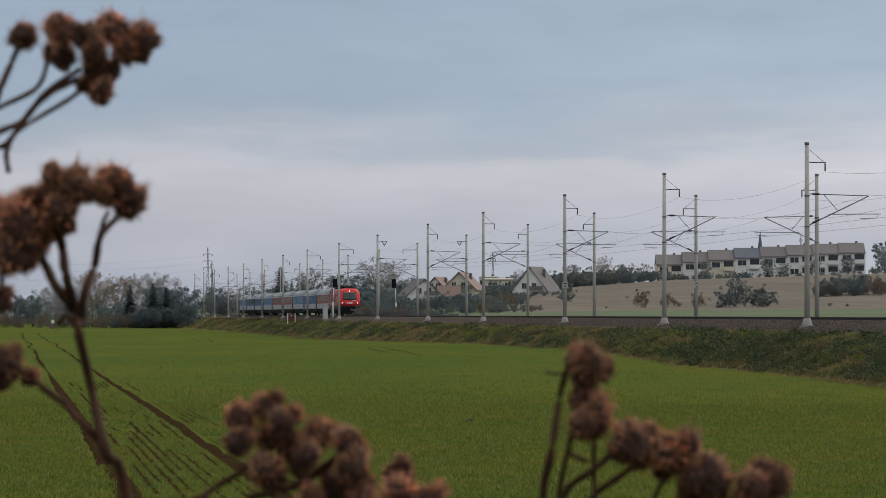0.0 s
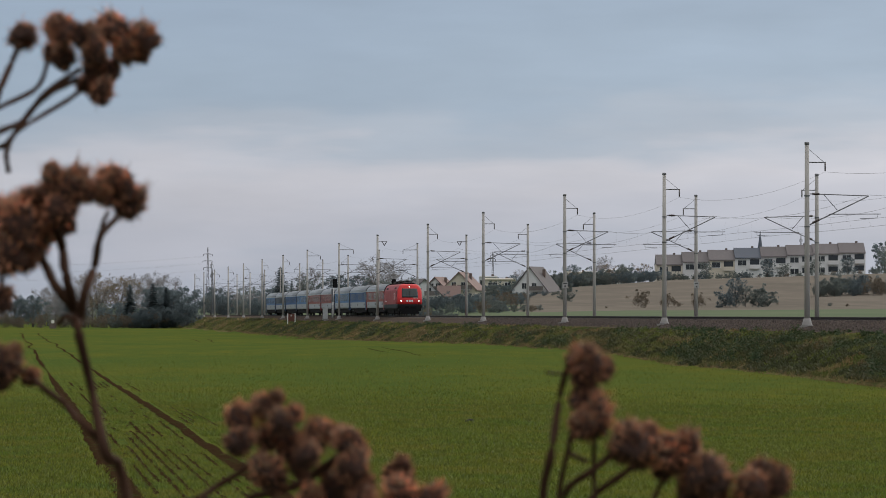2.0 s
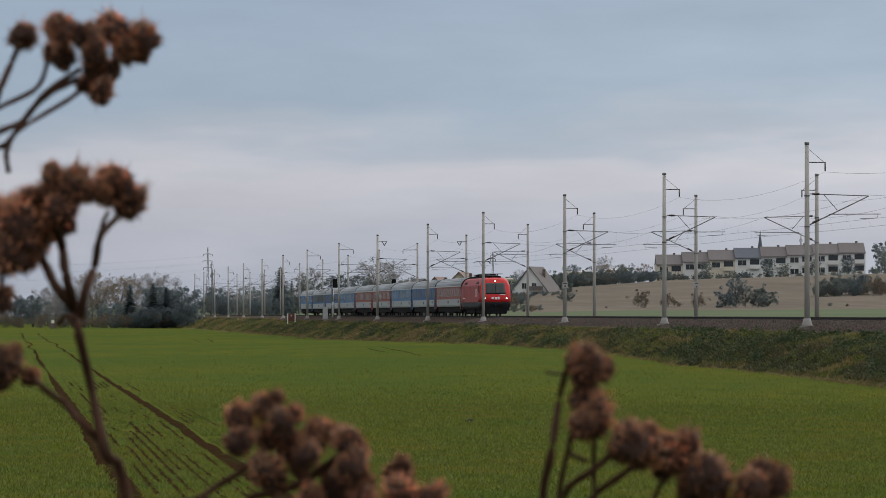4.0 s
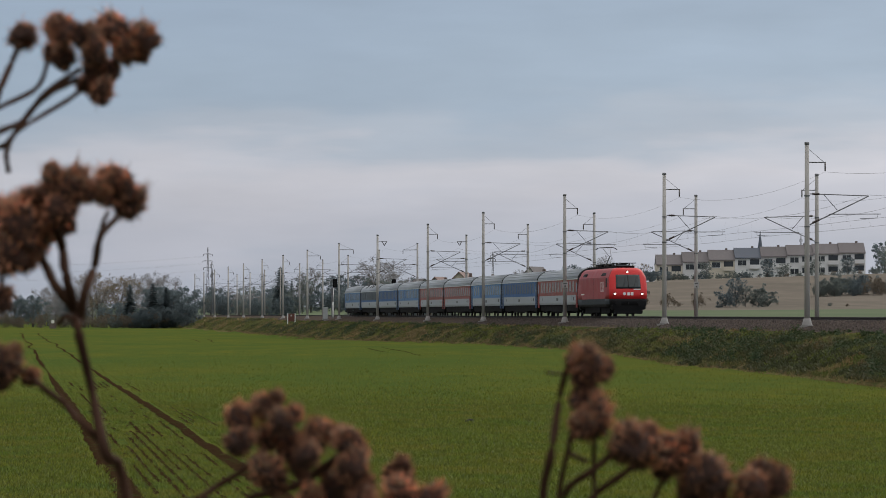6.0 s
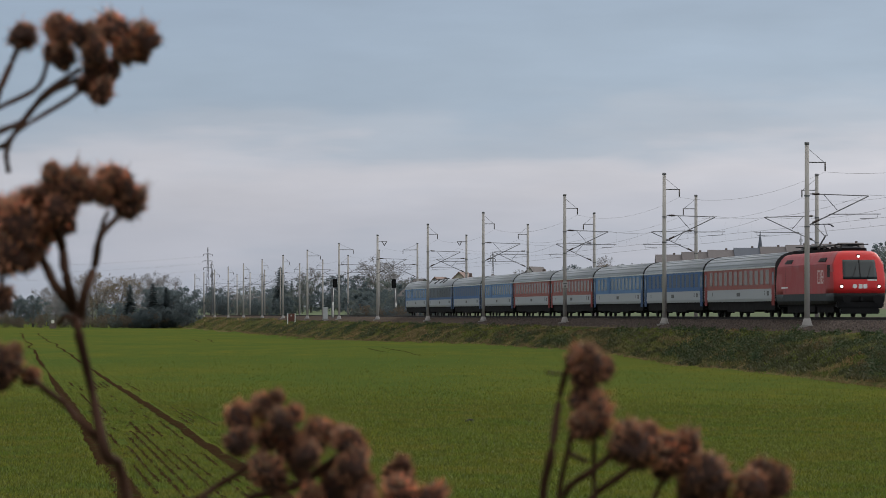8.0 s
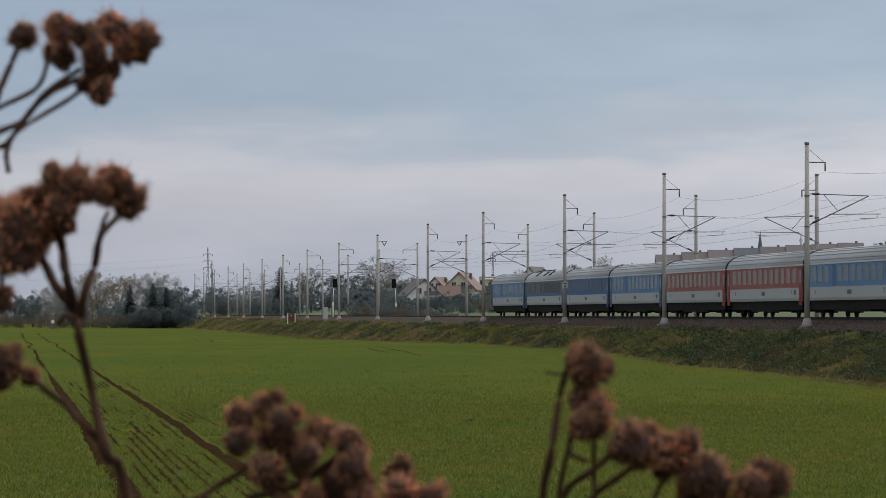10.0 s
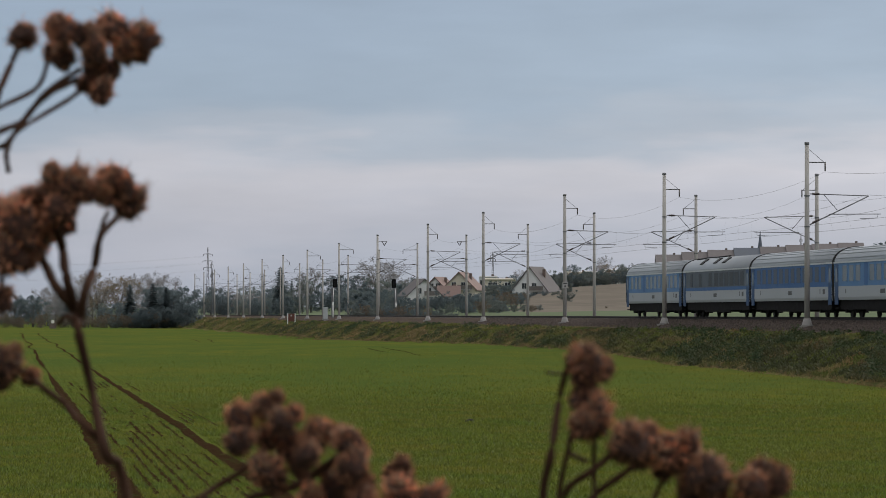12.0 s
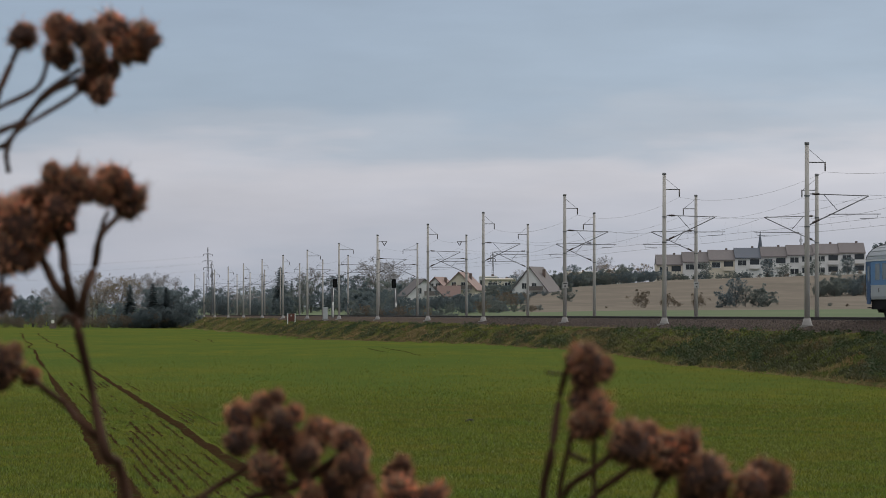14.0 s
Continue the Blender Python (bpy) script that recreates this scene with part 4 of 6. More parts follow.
def burr_mesh(seed):
    """A burr of unit radius about the origin, its open tuft towards +z: a lumpy core of bracts under hooked bristles."""
    rng = random.Random(seed)
    bm = bmesh.new()
    bmesh.ops.create_icosphere(bm, subdivisions=3, radius=0.78)
    off = Vector((seed * 3.7, seed, 0))
    for v in bm.verts:
        v.co *= 1 + 0.40 * noise.noise(v.co * 2.2 + off) + 0.16 * noise.noise(v.co * 6 + off)
        v.co.z *= 1.12
    for f in bm.faces:
        f.smooth = True
    count = 460
    for i in range(count):
        z = 1 - 2 * (i + 0.5) / count
        a = i * 2.39996 + rng.uniform(-0.2, 0.2)
        r = math.sqrt(1 - z * z)
        d = Vector((r * math.cos(a), r * math.sin(a), z))
        # bristles stand in bundles; the darkened core shows as shade in the hollows
        bundle = noise.noise(d * 1.9 + off)
        if bundle < -0.30 and z < 0.7:
            continue
        reach = rng.uniform(0.80, 1.10) + 0.26 * bundle + (0.26 * rng.random() if z > 0.6 else 0) + (0.3 if rng.random() < 0.07 else 0)
        d2 = (d + Vector((rng.uniform(-0.35, 0.35), rng.uniform(-0.35, 0.35), rng.uniform(0.0, 0.55)))).normalized()
        side = d.cross(Vector((rng.random(), rng.random(), rng.random() + 0.2))).normalized()
        w = rng.uniform(0.04, 0.085)
        base, mid = d * 0.60, d * 0.78
        tip = mid + d2 * (reach - 0.70) * rng.uniform(0.8, 1.2)
        s2 = d.cross(side)
        a1, a2, a3 = bm.verts.new(base + side * w), bm.verts.new(base - side * w * 0.6 + s2 * w), bm.verts.new(base - side * w * 0.6 - s2 * w)
        t = bm.verts.new(tip)
        for q in ((a1, a2, t), (a2, a3, t), (a3, a1, t)):
            # some upper bristles are pale seed hair, most lower ones the shaded bract colour
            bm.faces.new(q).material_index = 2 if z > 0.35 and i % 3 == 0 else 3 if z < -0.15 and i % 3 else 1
    me = bpy.data.meshes.new("burr")
    bm.to_mesh(me)
    bm.free()
    me.materials.append(M_BURR_SHADE)
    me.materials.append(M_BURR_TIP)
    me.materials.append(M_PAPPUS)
    me.materials.append(M_BURR_UNDERSIDE_SHADE)
    return me


BURRS = [burr_mesh(k) for k in range(8)]


def build_burdock(dist, burrs, stems, seed, label):
    """Burrs (across, up, radius) and stems of (across, up) points with radii, in centimetres from the eye's axis, at dist metres."""
    rng = random.Random(seed)
    root = Vector((stems[0][0][0][0] / 100, dist, 1.45))
    plant = thing("burdock", Matrix.Translation(root), label, "dried burdock", "dried burdocks")
    for path, r0, r1 in stems:
        pts = []
        for i, (x, z) in enumerate(path):
            pts.append(Vector((x / 100, dist + 0.012 * math.sin(3 * i + seed), EYE + z / 100)) - root)
        fine = []
        for i in range(len(pts) - 1):
            p0, p1, p2, p3 = pts[max(i - 1, 0)], pts[i], pts[i + 1], pts[min(i + 2, len(pts) - 1)]
            for k in range(5):
                t = k / 5
                fine.append(0.5 * ((2 * p1) + (p2 - p0) * t + (2 * p0 - 5 * p1 + 4 * p2 - p3) * t * t + (3 * p1 - p0 - 3 * p2 + p3) * t ** 3))
        fine.append(pts[-1])
        rr = [(r0 + (r1 - r0) * i / (len(fine) - 1)) / 100 * rng.uniform(0.88, 1.14) for i in range(len(fine))]
        bm = bmesh.new()
        tube(bm, fine, rr, 8)
        part("stem", bm, M_STEM, plant)
    for x, z, r in burrs:
        b = link("burr", BURRS[rng.randrange(8)], plant)
        q = Euler((rng.uniform(-0.9, 0.9), rng.uniform(-0.9, 0.9), rng.uniform(0, 6))).to_matrix().to_4x4()
        b.matrix_basis = Matrix.Translation(Vector((x / 100, dist + rng.uniform(-0.02, 0.02), EYE + (z - 0.2 * r) / 100)) - root) @ q @ Matrix.Diagonal((r / 100 * rng.uniform(0.92, 1.12), r / 100 * rng.uniform(0.92, 1.12), r / 100 * rng.uniform(1.0, 1.22), 1))
    return plant


build_burdock(2.9, [(-29.77, 19.89, 1.13), (-26.78, 20.17, 1.26), (-26.78, 18.37, 1.00), (-27.58, 18.81, 0.84), (-25.27, 19.77, 1.00), (-23.20, 20.33, 1.26), (-24.47, 18.77, 1.17), (-22.40, 18.77, 1.08), (-21.08, 19.69, 1.13), (-21.48, 18.65, 0.84), (-24.47, 17.38, 1.26), (-24.07, 15.86, 1.00), (-25.27, 16.46, 0.79), (-23.67, 17.38, 0.84)], [
    ([(-34.04, -153.22), (-33.64, -37.63), (-33.04, -1.75), (-32.13, 12)], 0.48, 0.24),
    ([(-32.13, 12), (-31.25, 12.8), (-29.66, 13.71), (-27.98, 15.59), (-25.67, 17.3)], 0.24, 0.2),
    ([(-32.45, 13.79), (-31.25, 14.51), (-28.78, 15.98), (-27.86, 17.7)], 0.2, 0.16),
    ([(-32.13, 11.72), (-30.69, 12), (-29.18, 14.35), (-27.66, 15.59), (-25.87, 16.58)], 0.2, 0.24),
    ([(-30.77, 10.12), (-30.73, 11.2), (-30.69, 12.12)], 0.18, 0.22),
    ([(-30.69, 12.2), (-29.66, 13.07), (-26.07, 15.47), (-25.19, 16.5)], 0.16, 0.16),
    ([(-32.05, 13.59), (-31.25, 15.59), (-30.45, 17.98), (-29.86, 18.97)], 0.28, 0.2),
], 1,
              "tall dried burdock with brown hooked burrs on dark stems")
build_burdock(2.9, [(-23.08, 9.49, 1.42), (-22.24, 8.21, 1.37), (-23.67, 8.69, 1.08), (-25.99, 9.21, 1.47), (-27.18, 9.41, 1.17), (-27.74, 10.20, 0.66), (-26.78, 7.73, 1.26), (-25.19, 8.81, 0.93), (-29.02, 8.21, 1.42), (-30.05, 6.62, 1.84), (-30.65, 4.62, 1.50), (-28.86, 5.42, 1.26), (-27.90, 6.54, 1.17), (-29.45, 4.15, 1.05), (-31.05, 7.21, 1.26), (-26.78, 6.54, 0.84), (-31.13, 1.44, 0.84), (-31.05, 0.84, 0.63), (-30.85, -3.27, 1.37), (-29.17, -4.34, 0.71), (-31.25, -3.83, 1.26), (-30.25, -2.63, 0.71)], [
    ([(-18.1, -153.22), (-19.29, -41.61), (-22.28, -13.71), (-23.68, -9.73), (-24.87, -5.34), (-25.59, -1.36), (-25.99, 0.16)], 0.38, 0.34),
    ([(-25.75, -0.76), (-25.19, 1.43), (-24.67, 3.43), (-24.08, 5.42), (-23.08, 6.82)], 0.36, 0.2),
    ([(-24.39, 4.42), (-24.08, 5.82), (-23.76, 7.21)], 0.16, 0.16),
    ([(-25.91, 0.04), (-26.47, 2.63), (-26.95, 4.62), (-27.1, 6.22)], 0.36, 0.32),
    ([(-26.07, 0.24), (-27.26, 2.03), (-28.26, 3.63), (-29.26, 5.02)], 0.32, 0.36),
    ([(-25.67, -0.76), (-26.47, -0.16), (-27.26, -0.76)], 0.24, 0.16),
    ([(-31.17, 1.43), (-30.93, 3.43), (-30.25, 5.02)], 0.2, 0.2),
    ([(-23.83, -9.41), (-25.27, -7.73), (-26.78, -6.38), (-28.14, -5.14), (-29.17, -4.30), (-30.05, -3.75), (-30.77, -3.35)], 0.24, 0.22),
], 2,
              "dried burdock with clustered brown burrs on a forked stem")
build_burdock(2.9, [(-14.31, -7.13, 1.17), (-14.31, -8.73, 1.17), (-12.51, -6.34, 1.08), (-11.72, -5.82, 0.71), (-11.32, -7.53, 1.13), (-10.52, -6.93, 0.79), (-12.32, -8.53, 1.05), (-10.72, -9.13, 1.08), (-8.93, -8.33, 1.17), (-7.93, -8.21, 0.93), (-9.53, -9.72, 1.08), (-6.74, -8.73, 1.13), (-5.82, -9.41, 0.71), (-12.12, -10.92, 1.35), (-10.12, -10.52, 0.93), (-6.34, -10.52, 1.35), (-5.54, -11.72, 0.79), (-7.73, -12.20, 1.50), (-5.74, -12.91, 1.26), (-9.33, -12.91, 1.08), (-3.15, -11.20, 1.05), (-2.87, -10.44, 0.66), (-2.95, -12.51, 1.26), (-0.76, -12.71, 1.08), (-1.55, -13.11, 0.93)], [
    ([(-8.93, -153.22), (-9.53, -45.6), (-10.52, -19.69), (-12.52, -14.71), (-14.51, -13.51)], 0.48, 0.36),
    ([(-17.3, -13.11), (-15.9, -12.12), (-14.11, -11), (-12.6, -9.53)], 0.24, 0.24),
    ([(-12.52, -14.71), (-13.71, -13.07), (-11.32, -12.44), (-9.53, -11.64), (-7.33, -10.04)], 0.28, 0.32),
    ([(-10.52, -19.69), (-9.73, -14.91), (-9.09, -12.91)], 0.28, 0.24),
    ([(-10.52, -19.69), (-5.74, -15.31), (-3.75, -12.91)], 0.28, 0.2),
    ([(-15.31, -13.51), (-17.3, -13.11), (-19.29, -13.71)], 0.24, 0.16),
], 4,
              "dried burdock with a dense cluster of ragged brown burrs")
build_burdock(2.9, [(10.20, -3.55, 1.35), (11.32, -3.75, 0.88), (9.49, -3.03, 0.84), (9.80, -4.46, 0.76), (10.00, -5.74, 1.13), (10.60, -7.13, 1.42), (9.80, -7.53, 1.17), (11.20, -6.54, 0.79), (13.19, -8.73, 1.50), (12.59, -9.33, 1.05), (14.39, -8.33, 1.05), (13.99, -9.92, 1.00), (16.18, -9.53, 1.50), (17.18, -9.01, 1.13), (15.58, -10.72, 0.96), (18.37, -10.92, 1.59), (19.17, -11.52, 1.30), (17.58, -12.12, 1.26), (19.37, -12.71, 1.08), (22.76, -11.52, 1.67), (23.56, -11.72, 1.13), (21.76, -11.92, 1.17), (21.04, -12.91, 0.93)], [
    ([(9.01, -153.22), (8.61, -45.6), (8.01, -17.7), (7.1, -13.11), (7.61, -9.73), (8.29, -5.74), (8.77, -3.75), (9.09, -2.95)], 0.44, 0.16),
    ([(8.01, -17.7), (8.21, -12.91), (8.85, -9.33), (9.49, -7.53)], 0.2, 0.2),
    ([(9.01, -16.1), (8.61, -12.76), (10.8, -10.76), (12.68, -9.25)], 0.24, 0.24),
    ([(9.41, -15.7), (10.52, -13.07), (12.8, -11.12), (14.79, -9.73)], 0.24, 0.24),
    ([(9.09, -8.33), (8.93, -9.73), (10.12, -10.36)], 0.2, 0.16),
    ([(10.8, -14.91), (10.68, -11.32), (10.68, -7.73)], 0.2, 0.16),
    ([(12.6, -17.7), (14.91, -13.11), (15.86, -10.84)], 0.2, 0.16),
    ([(13.39, -19.69), (17.78, -14.91), (18.57, -12.52)], 0.24, 0.2),
    ([(13.79, -19.69), (21.36, -14.91), (22.76, -12.52)], 0.24, 0.2),
    ([(8.61, -4.15), (8.01, -4.23), (7.21, -4.07)], 0.12, 0.08),
], 5,
              "dried burdock with a drooping row of pinkish brown burrs")

# ---- crop seedlings and the grass on the embankment ----
M_BLADE = material("crop_blade", (0.100, 0.148, 0.018), 0.6, 0, 0.3, 2, island=0.5, second=(0.158, 0.158, 0.020), thin=0.35, spec=0.3)
M_GRASS = material("bank_grass", (0.098, 0.122, 0.024), 0.8, 0, 0.3, 0.8, island=0.4, second=(0.11, 0.10, 0.035), thin=0.3)
M_STRAW = material("bank_straw", (0.25, 0.185, 0.080), 0.85, 0, 0.3, 0.8, island=0.4, second=(0.15, 0.115, 0.055), thin=0.3)
M_WEED = material("bank_weed", (0.040, 0.056, 0.018), 0.7, 0, 0.3, 1.0, island=0.4, second=(0.075, 0.072, 0.026), thin=0.3)
M_CLOD = material("soil_clod", (0.020, 0.018, 0.012), 0.95, 0, 0.4, 6, 0.03)


def blades(name, spots, mat, label, category, rng, n_blades, h_range, width, lean):
    """Tufts of tapering, leaning blades at (s, n, size), as one mesh in the railway's frame."""
    spots = np.array(spots)
    k = len(spots)
    world_xy = np.array([(TF @ Vector((s, n, 0))).xy for s, n, _ in spots])
    z = np.array([height(x, y) for x, y in world_xy])
    m = k * n_blades
    s = np.repeat(spots[:, 0], n_blades)
    n = np.repeat(spots[:, 1], n_blades)
    size = np.repeat(spots[:, 2], n_blades)
    zz = np.repeat(z, n_blades)
    s = s + rng.normal(0, 1, m) * width * 2.5 * size
    n = n + rng.normal(0, 1, m) * width * 2.0 * size
    h = rng.uniform(h_range[0], h_range[1], m) * size
    a = rng.uniform(0, 2 * np.pi, m)
    la = rng.uniform(0, 2 * np.pi, m)
    ll = rng.uniform(0.1, 1.0, m) * lean * h
    w = width * size * rng.uniform(0.6, 1.2, m)
    co = np.zeros((m, 5, 3))
    dx, dy = np.cos(a) * w / 2, np.sin(a) * w / 2
    lx, ly = np.cos(la) * ll, np.sin(la) * ll
    co[:, 0] = np.stack([s - dx, n - dy, zz - 0.02], 1)
    co[:, 1] = np.stack([s + dx, n + dy, zz - 0.02], 1)
    co[:, 2] = np.stack([s + dx * 0.8 + lx * 0.35, n + dy * 0.8 + ly * 0.35, zz + h * 0.6], 1)
    co[:, 3] = np.stack([s - dx * 0.8 + lx * 0.35, n - dy * 0.8 + ly * 0.35, zz + h * 0.6], 1)
    co[:, 4] = np.stack([s + lx, n + ly, zz + h], 1)
    base = (np.arange(m) * 5)[:, None]
    quads = base + np.array([[0, 1, 2, 3]])
    tris = base + np.array([[3, 2, 4]])
    me = bpy.data.meshes.new(name)
    me.from_pydata(co.reshape(-1, 3).tolist(), [], quads.tolist() + tris.tolist())
    me.materials.append(mat)
    ob = new(name, me)
    ob.matrix_basis = TF
    return tagged(ob, label, category, kind="stuff")


RUT_LINES = (-46.2, -43.68)


def build_crop():
    rng = np.random.default_rng(11)
    spots = []
    CS, CN = (TFI @ Vector((0, 0, 0))).xy
    row = -66.155
    while row < -10.6:
        s = CS - 340.0
        worn = -46.0 < row < -43.7 or -43.6 < row < -42.4
        while s < CS - 55:
            d = CS - s
            step = 0.055 if d < 95 else (0.10 if d < 140 else 0.26 + 0.02 * (d - 140))
            s += step * rng.uniform(0.5, 1.5)
            w = TF @ Vector((s, row, 0))
            if abs(w.x) > 0.116 * w.y + 0.5 or w.y < 57:
                continue
            if any(abs(row - rut_centre(r, s)) < 0.24 for r in RUT_LINES):
                continue
            if rng.random() < (d - 150) / 175:
                continue
            gap = noise.noise((s * 0.35, row * 1.7, 7)) + 0.6 * noise.noise((s * 0.05, row * 0.15, 1))
            if gap < (-0.35 if worn else -0.80):
                continue
            if worn and s > 50 and any(abs(row - q) < 0.075 and is_bare(s, q) for q in BARE_LINES):
                continue
            clump = 0.75 + 0.35 * noise.noise((s * 1.6, row * 2.1, 4)) + 0.5 * rng.random()
            spots.append((s, row + rng.normal(0, 0.012 if worn else 0.05), clump * (0.8 if worn else 1.0)))
        row += 0.105 if worn else (0.17 if row < -46 else 0.14 if row < -24 else 0.2)
    blades("crop_seedlings", spots, M_BLADE, "short green winter crop seedlings in drilled rows", "crop", rng, 3, (0.03, 0.085), 0.018, 1.3)


def foot_of_bank(s):
    """Where the embankment meets the field."""
    n = -10.2
    while n < -5.5 and bank_height(s, n) < toe_height(s, n) + 0.05:
        n += 0.1
    return n


def build_bank_growth():
    rng = np.random.default_rng(12)
    grass, straw, weeds, edge = [], [], [], []
    for _ in range(30000):
        s = 80 - 520 * rng.random() ** 1.25
        n = rng.uniform(-10.1, -5.2)
        lift = bank_height(s, n) - toe_height(s, n)
        if lift < 0.03:
            continue
        v = noise.noise((s * 0.10, n * 0.42, 2)) + 0.8 * noise.noise((s * 0.33, n * 1.0, 5))
        v -= 0.22 * smooth(-150, -30, s) + 0.22 * smooth(-20, 40, s)
        low = 0.45 if n > -6.2 else 1.0
        size = (0.5 + 0.9 * rng.random()) * low
        if v > 0.12:
            straw.append((s, n, size))
        elif v < -0.30:
            weeds.append((s, n, size * 1.1))
        else:
            grass.append((s, n, size))
    for _ in range(2600):
        s = -430 - 500 * rng.random()
        n = rng.uniform(-10.2, -4.5)
        v = noise.noise((s * 0.05, n * 0.3, 2))
        (straw if v > 0.1 else weeds if v < -0.25 else grass).append((s, n, 1.3 + rng.random()))
    for _ in range(5500):
        s = 80 - 560 * rng.random()
        edge.append((s, foot_of_bank(s) + rng.normal(0, 0.18), 0.3 + 0.5 * rng.random()))
    for _ in range(1500):
        s = 60 - 420 * rng.random()
        n = rng.uniform(-5.6, -4.3)
        if noise.noise((s * 0.2, n, 8)) > 0.05:
            (straw if rng.random() < 0.5 else grass).append((s, n, 0.35 + 0.45 * rng.random()))
    blades("bank_grass", grass, M_GRASS, "tufts of rough green grass on the embankment", "grass", rng, 12, (0.05, 0.20), 0.026, 2.0)
    blades("bank_straw", straw, M_STRAW, "tufts of dry yellow straw on the embankment", "dry grass", rng, 10, (0.07, 0.24), 0.022, 2.0)
    blades("bank_weeds", weeds, M_WEED, "dark green weeds on the embankment slope", "weeds", rng, 18, (0.05, 0.20), 0.036, 2.2)
    blades("field_edge_straw", edge, M_STRAW, "line of dry straw along the field edge", "dry grass", rng, 7, (0.10, 0.26), 0.03, 1.2)


def build_bank_shrubs():
    """Low leafy clumps on the slope: brambles, sallow herbs and withered stalks, each sort one mesh."""
    rng = random.Random(17)
    sorts = {"brambles": [], "green_herbs": [], "withered_herbs": []}
    for _ in range(4200):
        s = 75 - 480 * rng.random() ** 1.2
        n = rng.uniform(-9.9, -4.9)
        lift = bank_height(s, n) - toe_height(s, n)
        if lift < 0.25:
            continue
        v = noise.noise((s * 0.085, n * 0.30, 11)) + 0.5 * noise.noise((s * 0.30, n * 0.9, 12)) + 0.34 * smooth(-40, 30, s)
        u = noise.noise((s * 0.07, n * 0.35, 15)) + 0.4 * noise.noise((s * 0.4, n, 16))
        sort = "brambles" if v > 0.22 else "withered_herbs" if u > 0.18 else "green_herbs" if u < -0.12 else ""
        if not sort:
            continue
        w = TF @ Vector((s, n, 0))
        low = 0.5 if n > -5.8 else 1.0
        r = rng.uniform(0.14, 0.36) * low * (1.25 if sort == "brambles" else 0.8)
        sorts[sort].append((s, n, height(w.x, w.y) + r * 0.45, r))
    for name, mat, label, size in (("brambles", M_BRAMBLE, "dark green bramble clumps on the embankment slope", 0.075),
                                   ("green_herbs", M_HERB, "yellowish green herb clumps on the embankment slope", 0.06),
                                   ("withered_herbs", M_WITHERED, "withered brown herb clumps on the embankment slope", 0.05)):
        v, f = leaf_cloud(rng, sorts[name], 42, size)
        ob = new(name, soup(name, v, f, mat))
        ob.matrix_basis = TF
        tagged(ob, label, "shrubs", kind="stuff")


M_BRAMBLE = material("bramble_leaf", (0.030, 0.056, 0.020), 0.75, 0, 0.3, 0.8, island=0.3, second=(0.045, 0.064, 0.022), thin=0.3)
M_HERB = material("herb_leaf", (0.130, 0.142, 0.022), 0.8, 0, 0.3, 0.8, island=0.3, second=(0.095, 0.120, 0.022), thin=0.3)
M_WITHERED = material("withered_leaf", (0.20, 0.135, 0.060), 0.85, 0, 0.3, 0.8, island=0.35, second=(0.095, 0.075, 0.04), thin=0.3)
build_crop()
build_bank_growth()


def build_molehill():
    bm = bmesh.new()
    bmesh.ops.create_icosphere(bm, subdivisions=3, radius=0.13)
    for v in bm.verts:
        v.co *= 1 + 0.5 * noise.noise(v.co * 14)
        v.co.z *= 0.42
    ob = part("soil_clod", bm, M_CLOD)
    ob.matrix_basis = pose(0.76, 116.0, height(0.76, 116.0) + 0.03)
    tagged(ob, "dark lump of soil lying in the crop", "soil clod")


build_molehill()


def build_ballast_stones():
    """Loose broken stones on the shoulders of the near track, as one mesh."""
    rng = np.random.default_rng(14)
    count = 16000
    s = 70 - 230 * rng.random(count) ** 1.2
    n = rng.uniform(-4.6, -1.4, count)
    size = rng.uniform(0.025, 0.075, count)
    corner = np.array([(1, 0, -0.4), (-0.5, 0.87, -0.4), (-0.5, -0.87, -0.4), (0.1, 0.1, 0.9)])
    verts, faces = [], []
    for i in range(count):
        a = rng.uniform(0, 6.28)
        z = lerp(BANK, n[i]) + size[i] * 0.3
        ca, sa_ = math.cos(a), math.sin(a)
        b = len(verts)
        for x, y, q in corner * size[i] * rng.uniform(0.7, 1.3, (4, 3)):
            verts.append((s[i] + ca * x - sa_ * y, n[i] + sa_ * x + ca * y, z + q))
        faces += [(b, b + 1, b + 3), (b + 1, b + 2, b + 3), (b + 2, b, b + 3), (b, b + 2, b + 1)]
    ob = new("ballast_stones", soup("ballast_stones", verts, faces, M_STONE))
    ob.matrix_basis = TF
    tagged(ob, "loose brown and grey ballast stones on the track shoulder", "ballast", kind="stuff")


M_STONE = material("ballast_stone", (0.088, 0.068, 0.060), 0.95, 0, 0.3, 4, island=0.55)
build_ballast_stones()

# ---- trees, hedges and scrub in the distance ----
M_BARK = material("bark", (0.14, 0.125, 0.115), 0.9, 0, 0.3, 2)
# Green, needle and twig colours are paled towards blue-grey, painting in distance haze.
M_LEAF_GREEN_HAZED = material("leaf_green_hazed", (0.175, 0.202, 0.190), 0.8, 0, 0.25, 0.5, island=0.18, thin=0.7)
M_LEAF_DARK_HAZED = material("needle_dark_hazed", (0.140, 0.176, 0.190), 0.8, 0, 0.25, 0.5, island=0.18, thin=0.7)
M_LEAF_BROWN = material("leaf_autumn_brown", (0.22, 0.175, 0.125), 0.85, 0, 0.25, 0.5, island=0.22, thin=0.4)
M_LEAF_GREY_HAZED = material("twig_grey_hazed", (0.26, 0.25, 0.255), 0.9, 0, 0.2, 0.5, island=0.2, thin=0.55)
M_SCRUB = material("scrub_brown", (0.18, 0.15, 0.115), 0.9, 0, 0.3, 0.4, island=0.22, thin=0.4)


